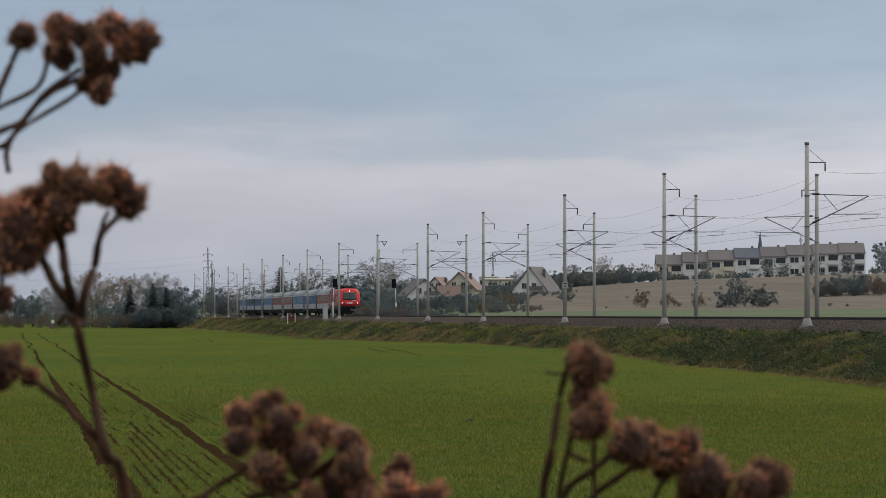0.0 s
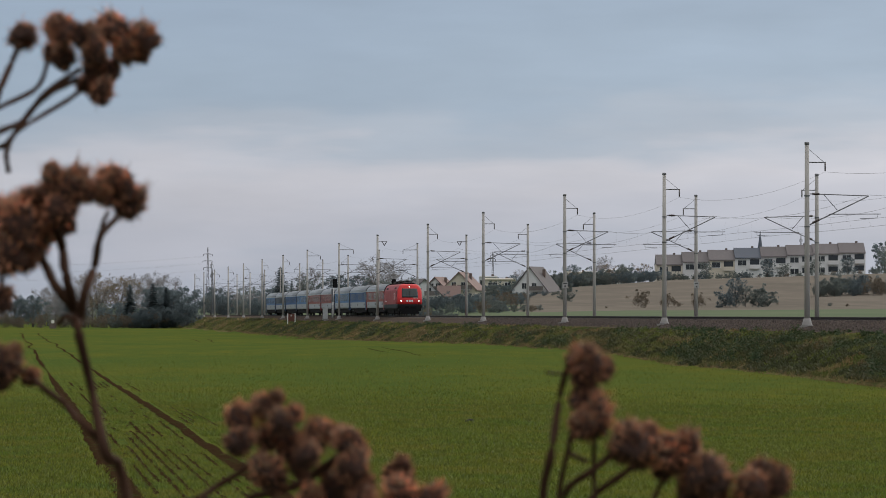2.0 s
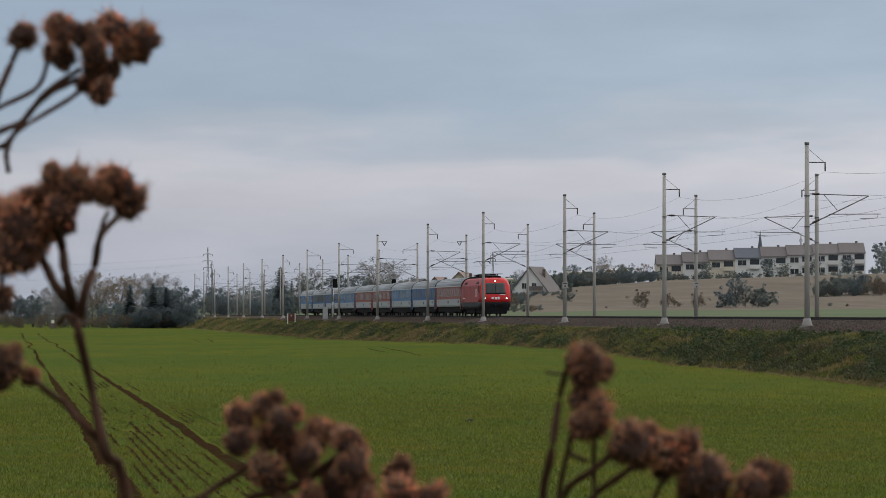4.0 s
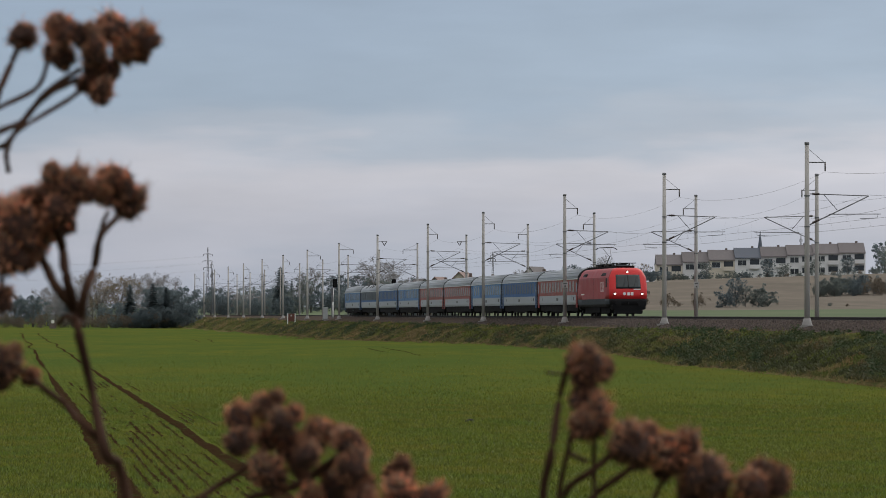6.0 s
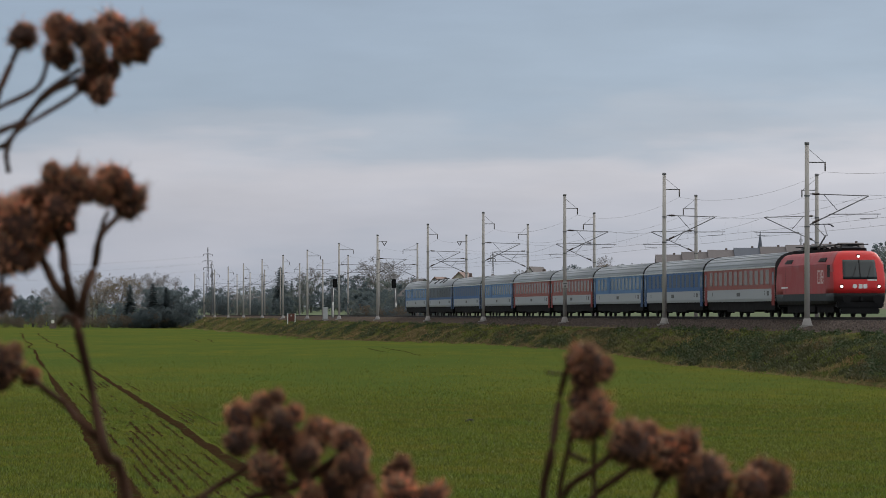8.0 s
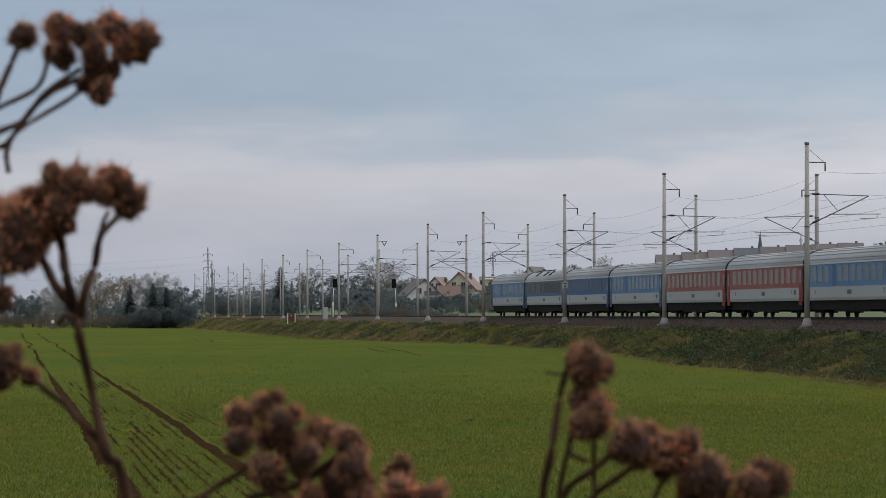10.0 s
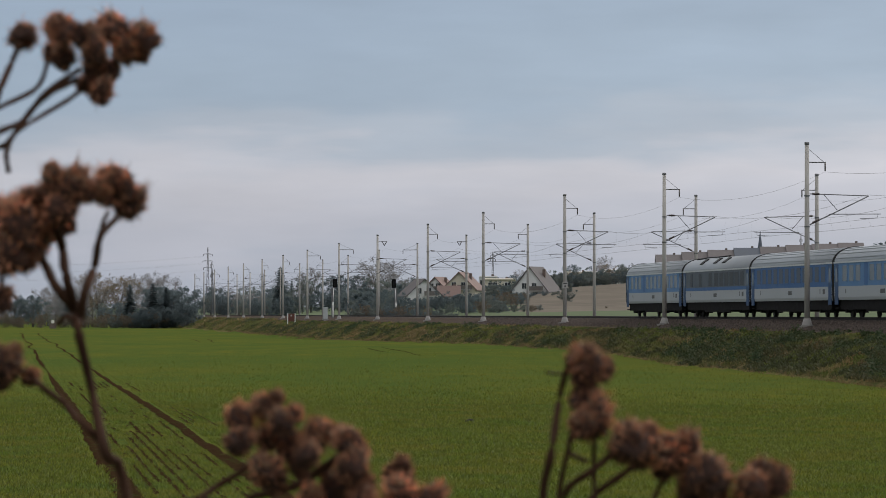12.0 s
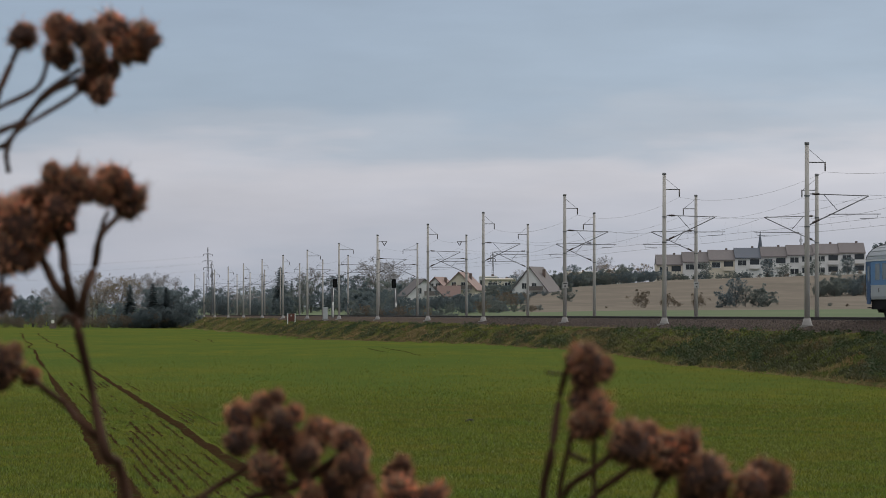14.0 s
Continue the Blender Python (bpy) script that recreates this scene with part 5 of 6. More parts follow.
def leaf_cloud(rng, centres, per, size):
    """Many small leaves scattered round centres (x, y, z, radius)."""
    verts, faces = [], []
    for cx, cy, cz, r in centres:
        for _ in range(per):
            d = Vector((rng.gauss(0, 1), rng.gauss(0, 1), rng.gauss(0, 0.8)))
            p = Vector((cx, cy, cz)) + d.normalized() * r * rng.random() ** 0.45
            u = Vector((rng.gauss(0, 1), rng.gauss(0, 1), rng.gauss(0, 1))).normalized()
            w = u.cross(Vector((rng.gauss(0, 1), rng.gauss(0, 1), rng.gauss(0, 1)))).normalized()
            s = size * rng.uniform(0.5, 1.2)
            b = len(verts)
            verts += [p - u * s, p + w * s * 0.5, p + u * s, p - w * s * 0.5]
            faces.append((b, b + 1, b + 2, b + 3))
    return [tuple(v) for v in verts], faces


def broadleaf(name, seed, h, spread_, mat, leaves, label, size=0.16, low=0.25):
    """A tree with a tapered trunk, forking limbs and a gappy crown."""
    rng = random.Random(seed)
    t = thing(name, Matrix.Translation((0, -300 - seed * 10, -60)), label, "tree" if h > 4.5 else "bush", "far trees" if h > 4.5 else "bushes")
    bm = bmesh.new()
    tube(bm, [(0, 0, -0.3), (0.05, 0, h * 0.3), (0.1 * rng.uniform(-1, 1), 0.1, h * 0.62)], [h * 0.022, h * 0.016, h * 0.008], 7)
    centres = []
    limbs = 13 if h > 4.5 else 9
    for i in range(limbs):
        a = i * 2.4 + rng.uniform(-0.4, 0.4)
        z0 = h * rng.uniform(low * 0.7, 0.55)
        k = (i + 0.5) / limbs
        z1 = h * (low + (0.93 - low) * k ** 0.8)
        r = spread_ * math.sqrt(max(0.06, 1 - (2 * (z1 / h - 0.5 - low * 0.35)) ** 2)) * rng.uniform(0.55, 1.05)
        tip = Vector((r * math.cos(a), r * math.sin(a), z1))
        mid = Vector((0, 0, z0)).lerp(tip, 0.5) + Vector((0, 0, h * 0.04))
        tube(bm, [(0, 0, z0), mid, tip], [h * 0.009, h * 0.006, h * 0.003], 5)
        centres.append((tip.x, tip.y, tip.z, spread_ * rng.uniform(0.28, 0.5)))
        centres.append((tip.x * 0.55, tip.y * 0.55, (mid.z + tip.z) / 2, spread_ * rng.uniform(0.3, 0.45)))
        for _ in range(3):
            q = tip + Vector((rng.gauss(0, 1), rng.gauss(0, 1), rng.gauss(0.3, 0.7))) * spread_ * 0.28
            tube(bm, [mid.lerp(tip, 0.6), q], [h * 0.004, h * 0.0015], 4)
            centres.append((q.x, q.y, q.z, spread_ * rng.uniform(0.12, 0.25)))
    part("trunk", bm, M_BARK, t, "forked trunk with limbs")
    v, f = leaf_cloud(rng, centres, leaves, size)
    link("crown", soup("crown", v, f, mat), t)
    return t


def conifer(seed, h, spread_):
    rng = random.Random(seed)
    t = thing("spruce", Matrix.Translation((0, -300 - seed * 10, -60)), "hazed grey-green spruce tree with drooping branches", "tree", "far trees")
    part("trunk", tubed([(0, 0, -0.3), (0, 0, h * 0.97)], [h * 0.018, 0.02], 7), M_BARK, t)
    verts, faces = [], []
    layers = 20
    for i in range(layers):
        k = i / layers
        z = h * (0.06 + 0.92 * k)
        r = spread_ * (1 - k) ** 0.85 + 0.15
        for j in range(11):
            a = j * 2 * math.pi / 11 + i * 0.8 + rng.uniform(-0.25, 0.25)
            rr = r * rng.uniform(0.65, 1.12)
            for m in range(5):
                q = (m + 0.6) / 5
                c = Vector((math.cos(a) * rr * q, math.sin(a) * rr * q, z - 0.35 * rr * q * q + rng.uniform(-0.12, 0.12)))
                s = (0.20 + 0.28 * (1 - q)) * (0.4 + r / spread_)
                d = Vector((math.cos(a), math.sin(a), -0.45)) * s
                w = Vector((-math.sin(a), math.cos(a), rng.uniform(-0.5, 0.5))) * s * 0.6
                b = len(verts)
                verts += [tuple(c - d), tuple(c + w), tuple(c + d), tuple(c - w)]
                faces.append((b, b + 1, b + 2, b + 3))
    link("crown", soup("crown", verts, faces, M_LEAF_DARK_HAZED), t)
    return t


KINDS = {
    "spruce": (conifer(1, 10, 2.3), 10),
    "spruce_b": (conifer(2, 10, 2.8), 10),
    "green": (broadleaf("broadleaf_tree", 3, 9, 3.6, M_LEAF_GREEN_HAZED, 42, "hazed dull green broadleaf tree with a ragged crown", 0.22, 0.12), 9),
    "dark": (broadleaf("broadleaf_tree", 4, 9, 3.4, M_LEAF_DARK_HAZED, 52, "hazed grey-green broadleaf tree with a dense crown", 0.22, 0.06), 9),
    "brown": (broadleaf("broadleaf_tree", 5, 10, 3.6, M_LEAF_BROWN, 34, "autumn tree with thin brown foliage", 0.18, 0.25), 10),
    "bare": (broadleaf("bare_tree", 6, 10, 3.8, M_LEAF_GREY_HAZED, 58, "almost bare grey autumn tree with fine twigs", 0.13, 0.22), 10),
    "bush": (broadleaf("bush", 7, 3, 1.9, M_LEAF_GREEN_HAZED, 60, "hazed dull green rounded bush", 0.15, 0.05), 3),
    "bush_dark": (broadleaf("bush", 8, 3, 2.1, M_LEAF_DARK_HAZED, 60, "hazed grey-green dense bush", 0.15, 0.04), 3),
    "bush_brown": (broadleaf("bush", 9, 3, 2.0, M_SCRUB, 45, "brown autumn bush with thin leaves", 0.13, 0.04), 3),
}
USED = set()


def plant(kind, x, y, h, turn=0.0, wide=1.0):
    """Sets a tree of height h at a place on the ground; the first of a kind is the pattern itself."""
    ob, h0 = KINDS[kind]
    k = h / h0
    m = Matrix.Translation((x, y, height(x, y) - 0.05)) @ Matrix.Rotation(turn, 4, "Z")
    if kind in USED:
        ob = copy_thing(ob, m)
    else:
        USED.add(kind)
        ob.matrix_basis = m
    ob.scale = (k * wide, k * wide, k)


def wood(rng, kinds, x0, x1, y0, y1, h0, h1, count):
    for i in range(count):
        x = x0 + (x1 - x0) * (i + rng.random()) / count
        plant(rng.choice(kinds), x, rng.uniform(y0, y1), rng.uniform(h0, h1), rng.uniform(0, 6.28), rng.uniform(0.9, 1.2))


def build_woods():
    rng = random.Random(21)
    # the wood along the end of the field
    wood(rng, ["green", "dark", "dark"], -108, -94, 940, 1010, 6, 7.5, 7)
    wood(rng, ["bare", "bare"], -104, -88, 1010, 1080, 8, 10.5, 5)
    wood(rng, ["green", "bare", "dark"], -95, -84, 940, 1010, 6, 8, 6)
    plant("brown", -80.5, 960, 13.2, 1)
    plant("brown", -76.0, 965, 12.0, 2.2)
    plant("bare", -84.0, 985, 12.5, 0.4)
    plant("bare", -71.5, 1000, 13.0, 4.1)
    plant("bare", -78.0, 1020, 12.5, 3.1)
    wood(rng, ["green", "dark"], -82, -70, 925, 950, 4.2, 6.0, 6)
    plant("spruce", -69.9, 918, 10.2, 0.3, 1.7)
    plant("bare", -74.5, 1040, 12.2, 2)
    plant("bare", -70.2, 1045, 11.8, 5)
    plant("spruce", -64.4, 912, 10.4, 1.1, 1.8)
    plant("dark", -64.5, 925, 9.5, 2.0, 0.9)
    plant("dark", -62.0, 920, 8.8, 0.5)
    plant("spruce_b", -61.4, 912, 9.6, 2.5, 1.6)
    plant("dark", -60.0, 915, 8.6, 3.7)
    plant("dark", -57.5, 925, 8.4, 5.2)
    wood(rng, ["bush_dark", "dark"], -67, -56, 905, 915, 4.0, 5.5, 9)
    wood(rng, ["bush_brown"], -110, -66, 908, 930, 1.8, 3.0, 22)
    wood(rng, ["bush_brown", "bush"], -74, -64, 905, 920, 2.5, 3.8, 7)
    # behind the tracks, up to the first houses
    wood(rng, ["green", "dark", "bare"], -62, -38, 1050, 1150, 5.5, 7.8, 15)
    wood(rng, ["dark", "green", "bush_dark"], -62, -8, 1010, 1060, 3.6, 5.4, 26)
    plant("spruce_b", -41.5, 1050, 12.8, 1.0, 1.35)
    plant("spruce_b", -39.0, 1060, 9.0, 2.0)
    plant("bare", -34.0, 1060, 11.2, 2.0)
    plant("green", -34.5, 1050, 9.0, 0.0)
    plant("dark", -27.0, 1050, 9.2, 1.0)
    plant("bare", -17.0, 1040, 12.2, 1.4, 1.2)
    plant("bare", -14.5, 1050, 11.6, 3.4, 1.2)
    plant("dark", -21.0, 1040, 8.6, 4.4)
    wood(rng, ["dark", "green", "bush_dark"], -22, -6, 840, 900, 3.4, 5.0, 12)
    wood(rng, ["dark", "bush_dark", "bush"], 2, 22, 770, 795, 0.5, 1.0, 18)
    wood(rng, ["bare", "green"], -14, -5, 900, 930, 5, 7, 5)
    wood(rng, ["dark", "bush_dark", "green"], -15, -6.5, 655, 700, 2.4, 3.5, 11)
    wood(rng, ["dark", "bush_dark", "green"], -7, 7, 660, 700, 1.6, 2.4, 24)
    wood(rng, ["dark", "bush_dark", "green", "bush_brown"], 7, 14, 660, 700, 1.4, 2.4, 12)
    wood(rng, ["bush_dark", "bush", "dark", "bush_brown"], -12, 9, 560, 600, 0.9, 1.7, 30)
    wood(rng, ["bush", "bush_brown"], 9, 14, 560, 600, 0.6, 1.0, 6)
    # hedges and bushes on the hill
    wood(rng, ["bush_dark", "bush", "dark", "green"], 9, 24, 860, 900, 1.9, 2.9, 22)
    wood(rng, ["bush_dark", "bush", "dark", "bush_brown"], 22, 40, 890, 930, 2.3, 3.4, 30)
    wood(rng, ["bush_dark", "dark"], 41, 52, 930, 945, 2.0, 2.7, 14)
    wood(rng, ["bush_dark", "bush"], 52, 72, 955, 965, 0.9, 1.7, 16)
    wood(rng, ["bush", "bush_brown", "green"], 70, 104, 965, 980, 0.8, 1.7, 16)
    wood(rng, ["bush", "bush_brown"], 24, 104, 600, 640, 0.3, 0.7, 14)
    plant("dark", 43.6, 612, 4.5, 1.0, 0.85)
    plant("green", 45.0, 612, 3.3, 2.0, 0.9)
    plant("bush_dark", 42.0, 610, 2.4, 3.0)
    plant("bush", 46.9, 612, 2.7, 0.5)
    plant("bush", 48.4, 614, 2.3, 2.5)
    plant("bush_brown", 29.6, 615, 2.4, 1.2)
    plant("bush_brown", 33.8, 615, 1.9, 3.2)
    plant("bush_brown", 38.0, 612, 2.0, 4.2)
    plant("bush", 21.0, 700, 2.4, 0.2)
    wood(rng, ["bush_dark", "bush", "bush_brown"], 63, 76, 690, 705, 2.0, 3.0, 12)
    plant("bush_dark", 70.5, 700, 3.4, 1.2)
    plant("dark", 116.0, 1080, 9.5, 1.2)
    plant("green", 112.5, 1040, 7.0, 2.2)
    # trees between the houses
    for x, y, h, kind in ((39, 985, 5.5, "brown"), (44, 1000, 5.0, "green"), (48, 990, 5.0, "brown"), (41, 1060, 8.0, "bare"), (20, 1050, 6.5, "bare"),
                          (25, 1040, 5.5, "green"), (33, 1060, 6.5, "dark"), (13, 1020, 5.5, "bare"), (17.5, 1000, 5.0, "dark"), (62, 968, 4.2, "green"),
                          (76.5, 970, 4.6, "dark"), (88, 972, 4.0, "green"), (96, 975, 4.4, "dark"), (30, 930, 2.5, "bush_dark"), (37, 930, 2.6, "green"), (81, 972, 3.4, "green")):
        plant(kind, x, y, h, x)


build_bank_shrubs()
build_woods()

# ---- the village on the hill ----
M_PLASTER = material("plaster_white", (0.66, 0.655, 0.65), 0.9, 0, 0.10, 0.6, each=0.05)
M_PLASTER_CREAM = material("plaster_cream", (0.60, 0.545, 0.45), 0.9, 0, 0.10, 0.6, each=0.05)
M_TILE = material("roof_tile_brown", (0.135, 0.122, 0.125), 0.85, 0, 0.22, 1.5, each=0.18)
M_TILE_RED = material("roof_tile_red", (0.20, 0.135, 0.120), 0.85, 0, 0.22, 1.5, each=0.15)
M_SLATE = material("roof_slate_blue", (0.075, 0.090, 0.12), 0.7, 0, 0.2, 1.5)
M_PANE_AND_SHADE = material("house_glass_and_recess_shade", (0.03, 0.035, 0.04), 0.15, 0, 0.0, 1)
M_WFRAME = material("window_frame_white", (0.6, 0.6, 0.58), 0.6, 0, 0.05, 2)
M_BRICK = material("chimney_brick", (0.15, 0.115, 0.10), 0.9, 0, 0.25, 4)


def house_window(parent, x, z, w, h, y):
    win = part("window", boxed(x - w / 2, x + w / 2, y - 0.03, y + 0.03, z, z + h), M_PANE_AND_SHADE, parent)
    bm = bmesh.new()
    for a, b, lo, hi in ((x - w / 2 - 0.07, x - w / 2, z - 0.07, z + h + 0.07), (x + w / 2, x + w / 2 + 0.07, z - 0.07, z + h + 0.07),
                         (x - w / 2, x + w / 2, z - 0.07, z), (x - w / 2, x + w / 2, z + h, z + h + 0.07), (x - 0.03, x + 0.03, z, z + h)):
        box(bm, a, b, y - 0.07, y + 0.05, lo, hi)
    part("frame", bm, M_WFRAME, win)
    part("sill", boxed(x - w / 2 - 0.12, x + w / 2 + 0.12, y - 0.14, y, z - 0.13, z - 0.07), M_WFRAME, win)


def ridge_house(x, y, w, deep, wall_h, roof_h, wall, roof, label, turn=0, gable=False, sunk=0.0, loggia=True, group="village houses"):
    """A house whose ridge runs along its front, or with its gable to the front."""
    t = thing("house", pose(x, y, height(x, y) - sunk, 0, 0, turn), label, "house", group)
    bm = bmesh.new()
    if gable:
        prof = [(-w / 2, -1.5), (w / 2, -1.5), (w / 2, wall_h), (0, wall_h + roof_h), (-w / 2, wall_h)]
        a = [bm.verts.new((px, 0, pz)) for px, pz in prof]
        b = [bm.verts.new((px, deep, pz)) for px, pz in prof]
        bm.faces.new(a)
        bm.faces.new(b[::-1])
        for i in range(5):
            bm.faces.new((a[(i + 1) % 5], a[i], b[i], b[(i + 1) % 5]))
    else:
        box(bm, -w / 2, w / 2, 0, deep, -1.5, wall_h)
    part("wall", bm, wall, t)
    bm = bmesh.new()
    o, th = 0.45, 0.22
    if gable:
        k = roof_h / (w / 2)
        for e in (-1, 1):
            q = [(e * (w / 2 + o), wall_h - k * o), (0, wall_h + roof_h), (0, wall_h + roof_h + th), (e * (w / 2 + o), wall_h - k * o + th)]
            a = [bm.verts.new((px, -o, pz)) for px, pz in q]
            b = [bm.verts.new((px, deep + o, pz)) for px, pz in q]
            bm.faces.new(a)
            bm.faces.new(b[::-1])
            for i in range(4):
                bm.faces.new((a[(i + 1) % 4], a[i], b[i], b[(i + 1) % 4]))
    else:
        k = roof_h / (deep / 2)
        for e in (-1, 1):
            c = deep / 2
            q = [(c + e * (c + o), wall_h - k * o), (c, wall_h + roof_h), (c, wall_h + roof_h + th), (c + e * (c + o), wall_h - k * o + th)]
            extrude_profile(bm, q, -w / 2 - 0.02, w / 2 + 0.02)
        extrude_profile(bm, [(0.02, wall_h), (deep - 0.02, wall_h), (deep / 2, wall_h + roof_h)], -w / 2 + 0.02, w / 2 - 0.02)
    bmesh.ops.recalc_face_normals(bm, faces=bm.faces)
    r = part("roof", bm, roof, t)
    drop = roof_h * 0.5 if gable else 0.0
    part("chimney", boxed(w * 0.18, w * 0.18 + 0.55, deep * 0.5, deep * 0.5 + 0.55, wall_h + roof_h - 0.6 - drop, wall_h + roof_h + 0.6 - drop * 0.4), M_BRICK, r)
    if gable:
        for sx in (-w * 0.2, w * 0.16):
            house_window(t, sx, wall_h * 0.3, 1.0, 1.2, -0.01)
            house_window(t, sx * 0.8, wall_h + 0.25, 0.9, 1.1, -0.01)
        part("balcony", boxed(-0.2, w * 0.42, -0.9, -0.02, wall_h - 0.3, wall_h - 0.12), M_CONCRETE, t)
        part("balcony_rail", boxed(-0.2, w * 0.42, -0.9, -0.84, wall_h - 0.12, wall_h + 0.75), M_BARK, t)
    else:
        for lvl in range(max(1, int(wall_h // 2.7))):
            z = wall_h - 1.9 - 2.75 * lvl
            if z < 0.1:
                break
            house_window(t, -w * 0.22, z, 2.0, 1.25, -0.01)
            if loggia:
                # a flat dark panel on the wall stands for the recess's shade
                lg = part("loggia", boxed(w * 0.08, w * 0.44, -0.03, 0.02, z - 0.7, z + 1.5), M_PANE_AND_SHADE, t, "flat dark panel painted as the shade of a balcony recess")
                part("parapet", boxed(w * 0.07, w * 0.45, -0.75, -0.68, z - 0.75, z + 0.2), wall, lg)
                part("slab", boxed(w * 0.07, w * 0.45, -0.75, -0.03, z - 0.9, z - 0.76), M_CONCRETE, lg)
            else:
                house_window(t, w * 0.24, z, 1.3, 1.25, -0.01)
    return t


def build_village():
    unit = 6.36
    x0 = 51.7
    walls = [M_PLASTER_CREAM, M_PLASTER, M_PLASTER_CREAM, M_PLASTER, M_PLASTER, M_PLASTER, M_PLASTER, M_PLASTER]
    tops = [17.35, 18.0, 18.5, 19.0, 19.3, 19.7, 20.0, 20.25]
    for i in range(8):
        x = x0 + unit * (i + 0.5) + 0.2
        g = height(x, 1000)
        wall_h = tops[i] - 2.3 - g
        ridge_house(x, 1000, unit - 0.02, 9.0, wall_h, 2.25, walls[i], M_SLATE if i == 3 else M_TILE,
                    "terraced house with plastered wall, balcony and %s roof" % ("slate-blue" if i == 3 else "brown tiled"), group="terraced houses")
    ridge_house(17.3, 820, 7.2, 9, 2.4, 4.5, M_PLASTER, M_TILE, "white house with a steep brown gable roof", -18, gable=True, sunk=1.4)
    ridge_house(-3.6, 800, 6.6, 9, 3.2, 3.0, M_PLASTER, M_TILE, "white house with a low brown gable roof", 12, gable=True, sunk=1.0)
    ridge_house(-1.7, 880, 5.0, 9, 5.2, 2.6, M_PLASTER, M_TILE_RED, "house with a red-brown gable roof among trees", -14, gable=True, sunk=2.2)
    ridge_house(3.4, 870, 7.0, 9, 4.6, 3.4, M_PLASTER_CREAM, M_TILE_RED, "cream house with a red-brown gable roof", -12, gable=True, sunk=1.9)
    ridge_house(1.2, 840, 4.8, 7, 3.4, 2.0, M_PLASTER, M_TILE_RED, "small house with a red tiled roof", 0, loggia=False, sunk=2.0)
    for x, y, w, h, deep, wall, lab in ((13.0, 940, 7.4, 6.0, 8, M_PLASTER_CREAM, "flat-roofed cream house with plain walls"), (10.6, 960, 4.2, 7.2, 8, M_PLASTER, "flat-roofed white house with plain walls"),
                                        (33.5, 1020, 6.2, 6.2, 8, M_PLASTER_CREAM, "flat-roofed cream house with wide windows"), (42.8, 1010, 6.0, 6.0, 8, M_PLASTER, "flat-roofed white house behind a hedge"),
                                        (28.4, 1030, 5.0, 5.8, 8, M_PLASTER, "white house with a low roof"), (38.0, 1050, 5.0, 6.4, 8, M_PLASTER, "small white house with a low roof")):
        ridge_house(x, y, w, deep, h + 0.1, 0.12, wall, wall, lab, 0, loggia=False, sunk=2.4)
    # church spire behind the terrace
    t = thing("church_tower", pose(100.3, 1300, height(100.3, 1300)), "slender grey church tower with a pointed spire", "church tower")
    part("tower", boxed(-1.6, 1.6, -1.6, 1.6, -1, 10.5), M_PLASTER, t)
    bm = bmesh.new()
    tube(bm, [(0, 0, 10.4), (0, 0, 12.0), (0, 0, 17.2)], [1.5, 0.75, 0.03], 8)
    part("spire", bm, M_SLATE, t)


build_village()

# ---- pylons, signals and lineside equipment ----


def lattice(t, h, half, arms):
    for i, (ex, ey) in enumerate(((-1, -1), (1, -1), (1, 1), (-1, 1))):
        part("leg", tubed([(ex * half, ey * half, -0.5), (ex * half * 0.12, ey * half * 0.12, h)], 0.07, 5), M_GALV, t)
    bm = bmesh.new()
    k = 12
    for i in range(k):
        a, b = i / k, (i + 1) / k
        ra, rb = half * (1 - 0.88 * a), half * (1 - 0.88 * b)
        for (p, q) in (((-1, -1), (1, -1)), ((1, -1), (1, 1)), ((1, 1), (-1, 1)), ((-1, 1), (-1, -1))):
            tube(bm, [(p[0] * ra, p[1] * ra, h * a), (q[0] * rb, q[1] * rb, h * b)], 0.035, 4, False)
            tube(bm, [(q[0] * ra, q[1] * ra, h * a), (p[0] * rb, p[1] * rb, h * b)], 0.035, 4, False)
    part("bracing", bm, M_GALV, t)
    for z, w in arms:
        bm = bmesh.new()
        tube(bm, [(-w, 0, z), (0, 0, z + 0.35), (w, 0, z)], 0.06, 5)
        tube(bm, [(-w, 0, z), (w, 0, z)], 0.06, 5)
        part("crossarm", bm, M_GALV, t)
        for e in (-1, 1):
            part("insulator", tubed([(e * w, 0, z), (e * w, 0, z - 0.7)], 0.07, 5), M_INSUL, t)


t = thing("power_pylon", pose(-79.5, 1390, 0), "grey steel lattice power pylon with three crossarms", "power pylon")
lattice(t, 25.5, 0.75, ((23.2, 1.5), (20.9, 1.7), (18.6, 1.5)))
for k, (dx, z) in enumerate(((-1.5, 22.5), (1.5, 22.5), (-1.7, 20.2), (1.7, 20.2), (-1.5, 17.9), (1.5, 17.9))):
    pts = [Vector((-79.5 + dx, 1390, z))]
    for i in range(1, 13):
        q = i / 12
        pts.append(Vector((-79.5 + dx - 170 * q, 1390 - 260 * q, z - 4 * 5.0 * q * (1 - q))))
    w = part("power_line", tubed(pts, 0.009, 4), M_WIRE)
    tagged(w, "thin sagging power line conductor from the pylon", "power line", "power lines")
t = thing("radio_mast", pose(13.6, 1120, height(13.6, 1120)), "slim grey lattice mast behind the houses", "lattice mast")
lattice(t, 13.0, 0.5, ((12.0, 0.6), (11.0, 0.7)))
t = thing("radio_mast", pose(113.2, 1300, height(113.2, 1300)), "slim grey lattice mast behind the terrace", "lattice mast")
lattice(t, 15.5, 0.45, ((14.0, 0.4),))
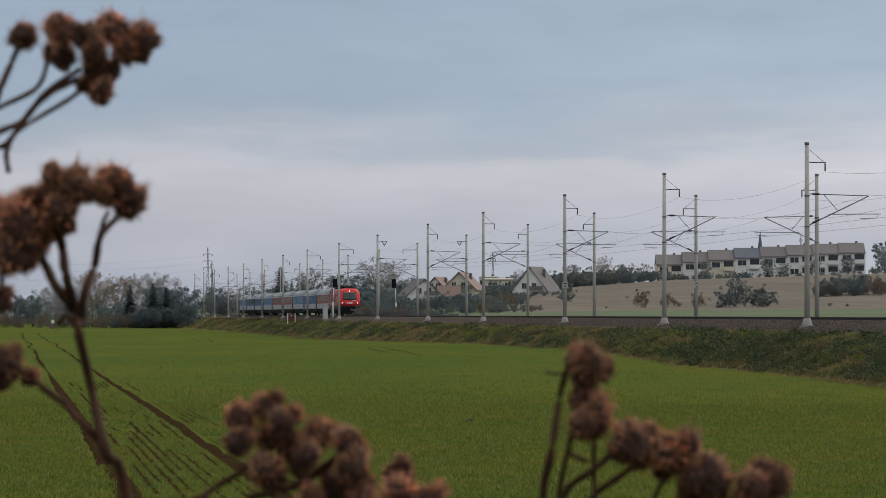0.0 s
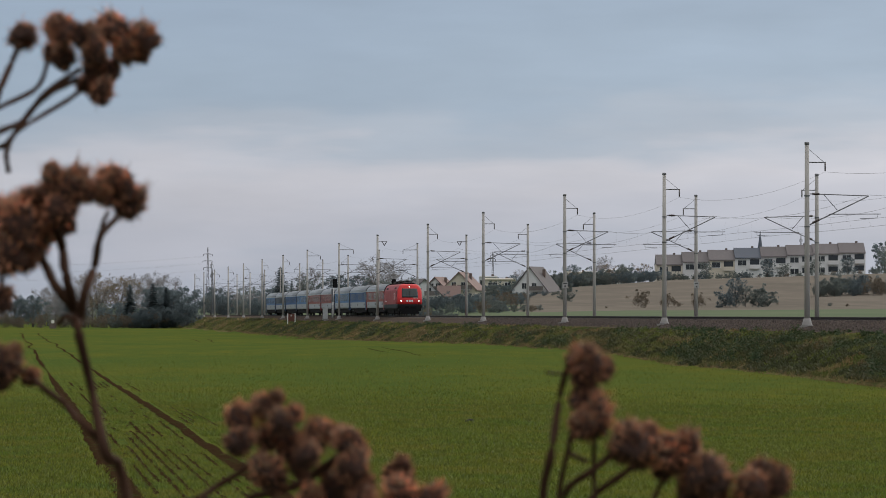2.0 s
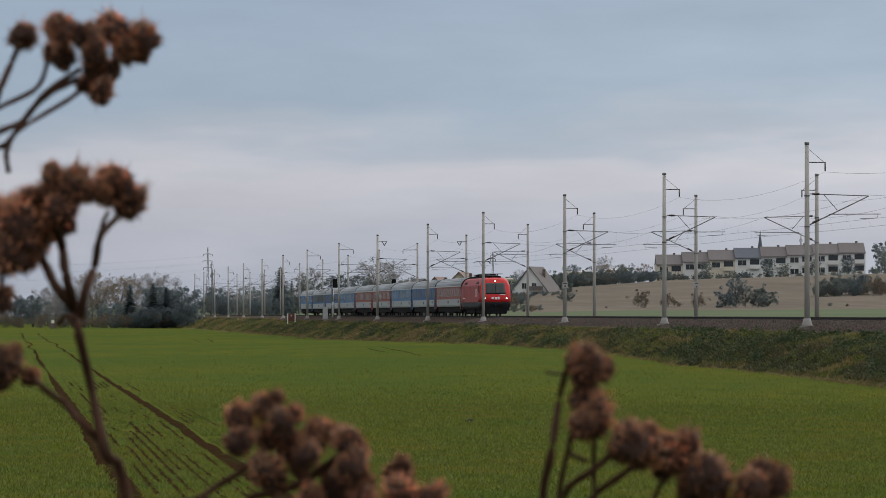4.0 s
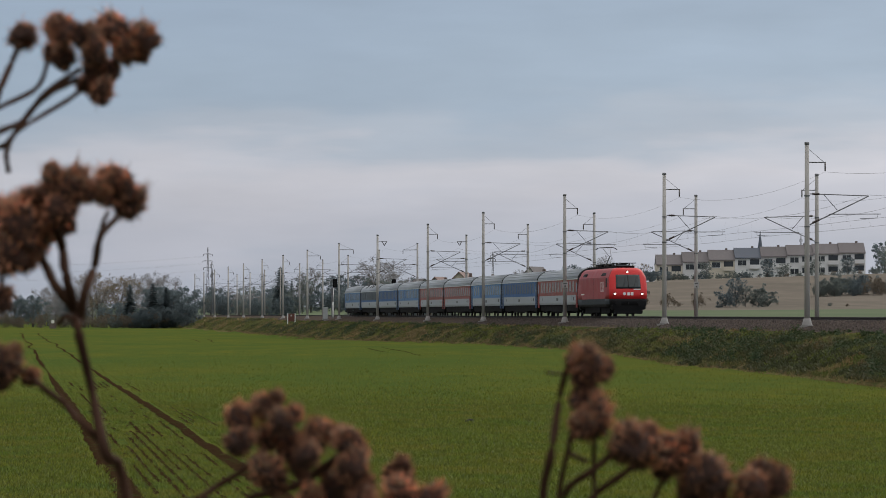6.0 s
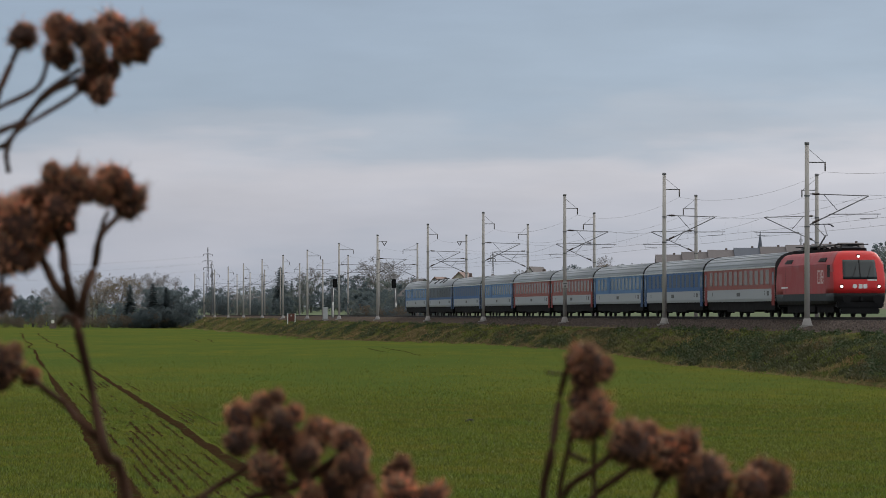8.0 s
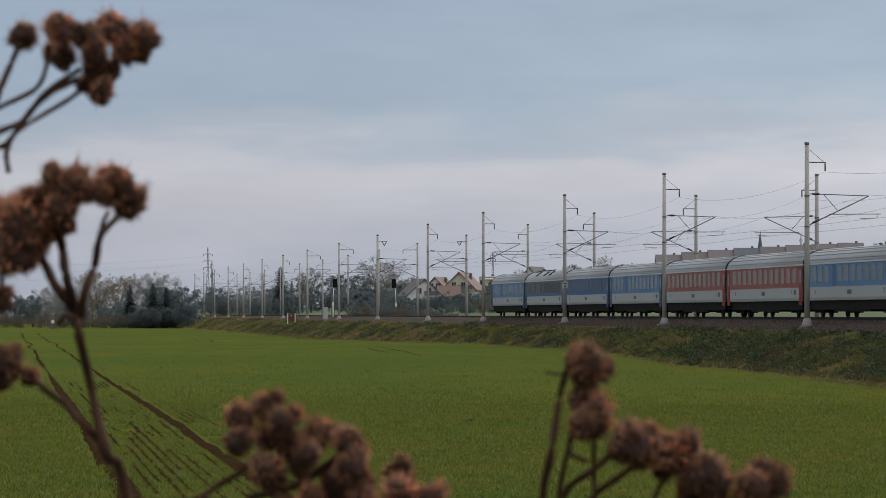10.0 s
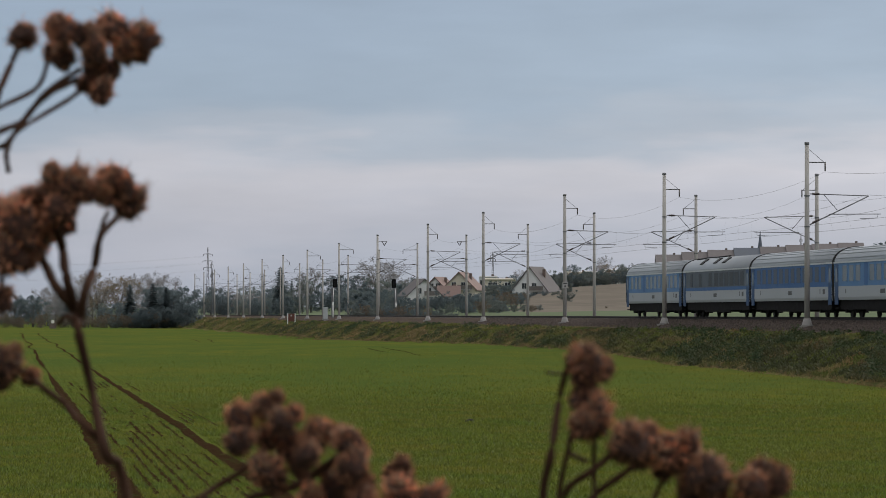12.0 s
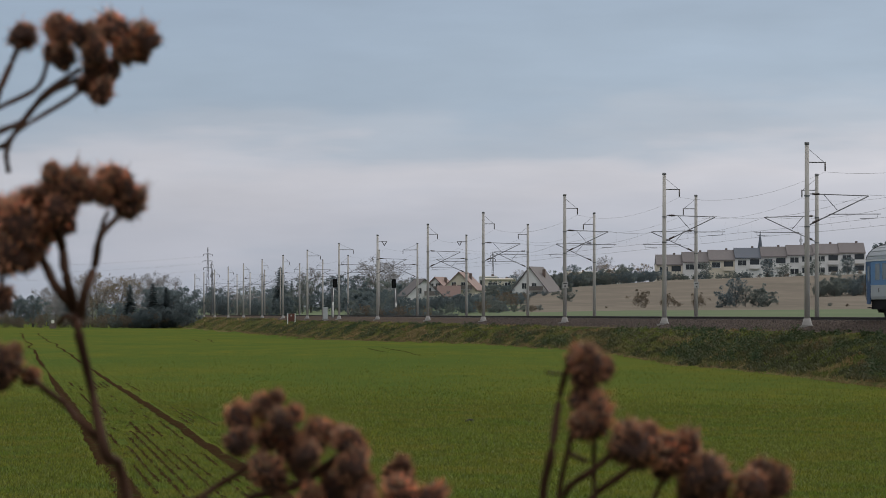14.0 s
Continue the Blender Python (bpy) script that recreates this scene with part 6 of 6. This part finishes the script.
for x, y, h in ((-76.5, 1360, 17.0), (-56.0, 1000, 11.0), (-44.0, 1005, 11.0)):
    t = thing("lattice_post", pose(x, y, height(x, y)), "slim dark lattice post near the wood", "lattice post", "lattice posts")
    lattice(t, h, 0.32, ((h - 1.0, 0.5),))


def build_signal(s, n, head_n, label):
    t = thing("railway_signal", TF @ pose(s, n, 2.25), label, "railway signal", "railway signals")
    part("post", tubed([(0, 0, -0.2), (0, 0, 2.4)], 0.075, 10), M_WHITE, t, "white lower post")
    part("upper_post", tubed([(0, 0, 2.4), (0, head_n * 0.4, 4.6)], 0.05, 10), M_WHITE, t)
    hd = part("signal_head", boxed(-0.12, 0.12, head_n - 0.33, head_n + 0.33, 4.5, 5.75, bevel=0.05), M_BLACK, t, "black signal head")
    for i in range(4):
        z = 4.75 + 0.27 * i
        part("hood", tubed([(0.1, head_n, z), (0.32, head_n, z)], 0.1, 10), M_BLACK, hd)
    if head_n < 0:
        part("lens", tubed([(0.12, head_n, 5.29), (0.2, head_n, 5.29)], 0.075, 10), M_GREEN_GLOW, hd, "lit green signal lens")
    part("bracket", boxed(-0.05, 0.05, min(0, head_n) - 0.05, max(0, head_n) + 0.05, 4.42, 4.5), M_GALV, t)
    part("ladder", boxed(-0.35, -0.3, -0.2, 0.2, 0, 4.3), M_GALV, t)
    part("foundation", boxed(-0.3, 0.3, -0.3, 0.3, -0.4, 0.1), M_FOOT, t)


build_signal(-344, -2.55, 0.28, "white signal post with a black head beside the near track")
build_signal(-352, 7.15, -0.3, "white signal post with a black head beside the far track")


def build_cabinet():
    t = thing("relay_cabinet", TF @ pose(-334, -4.4, 2.2), "grey lineside relay cabinet on a concrete plinth", "cabinet")
    part("body", boxed(-0.4, 0.4, -0.32, 0.32, 0.15, 1.65, bevel=0.03), M_CABINET, t)
    part("lid", boxed(-0.45, 0.45, -0.38, 0.38, 1.65, 1.75, bevel=0.02), M_CABINET, t)
    d = part("door", boxed(-0.34, 0.34, -0.35, -0.325, 0.25, 1.55), M_PLATE, t)
    part("handle", boxed(0.22, 0.26, -0.38, -0.35, 0.8, 1.0), M_BLACK, d)
    part("plinth", boxed(-0.45, 0.45, -0.4, 0.4, -0.3, 0.15), M_FOOT, t)
    t = thing("lineside_board", TF @ pose(-371, -6.6, 1.55), "rusty board between two white posts on the slope", "lineside board")
    for y in (-0.55, 0.55):
        part("post", boxed(-0.06, 0.06, y - 0.07, y + 0.07, -0.4, 1.55), M_WHITE, t)
    part("board", boxed(-0.03, 0.03, -0.48, 0.48, 0.35, 1.5), M_RUST, t)
    part("lamp_plate", boxed(0.03, 0.05, -0.12, 0.1, 1.1, 1.35), M_PLATE, t)
    t = thing("concrete_marker", pose(-83.5, 880, height(-83.5, 880)), "low dark stone marker with a white top at the field end", "marker stone")
    part("stone", boxed(-0.7, 0.7, -0.5, 0.5, -0.2, 1.1, bevel=0.1), M_BRICK, t)
    part("top", boxed(-0.3, 0.3, -0.3, 0.3, 1.1, 1.8, bevel=0.08), M_WHITE, t)
    t = thing("lineside_hut", pose(-5.6, 640, height(-5.6, 640)), "small pale lineside hut beyond the tracks", "hut")
    part("wall", boxed(-0.42, 0.42, -0.4, 0.4, -0.3, 0.75), M_PLASTER, t)
    part("roof", boxed(-0.5, 0.5, -0.5, 0.5, 0.75, 0.85), M_SLATE, t)


build_cabinet()


# ---- what moves: the train runs at a steady 158 km/h ----


def motions():
    times = [0.0, 2.0, 4.0, 6.0, 8.0, 10.0, 12.0, 14.0]

    def front(t):
        return -15.95 + 44.0 * (t - 7.5)

    walk(loco, [(t, TF @ Matrix.Translation((front(t), 0, RAIL))) for t in times])
    for i, coach in enumerate(TRAIN):
        back = 18.4 + 26.4 * i
        walk(coach, [(t, TF @ Matrix.Translation((front(t) - back, 0, RAIL))) for t in times])


motions()
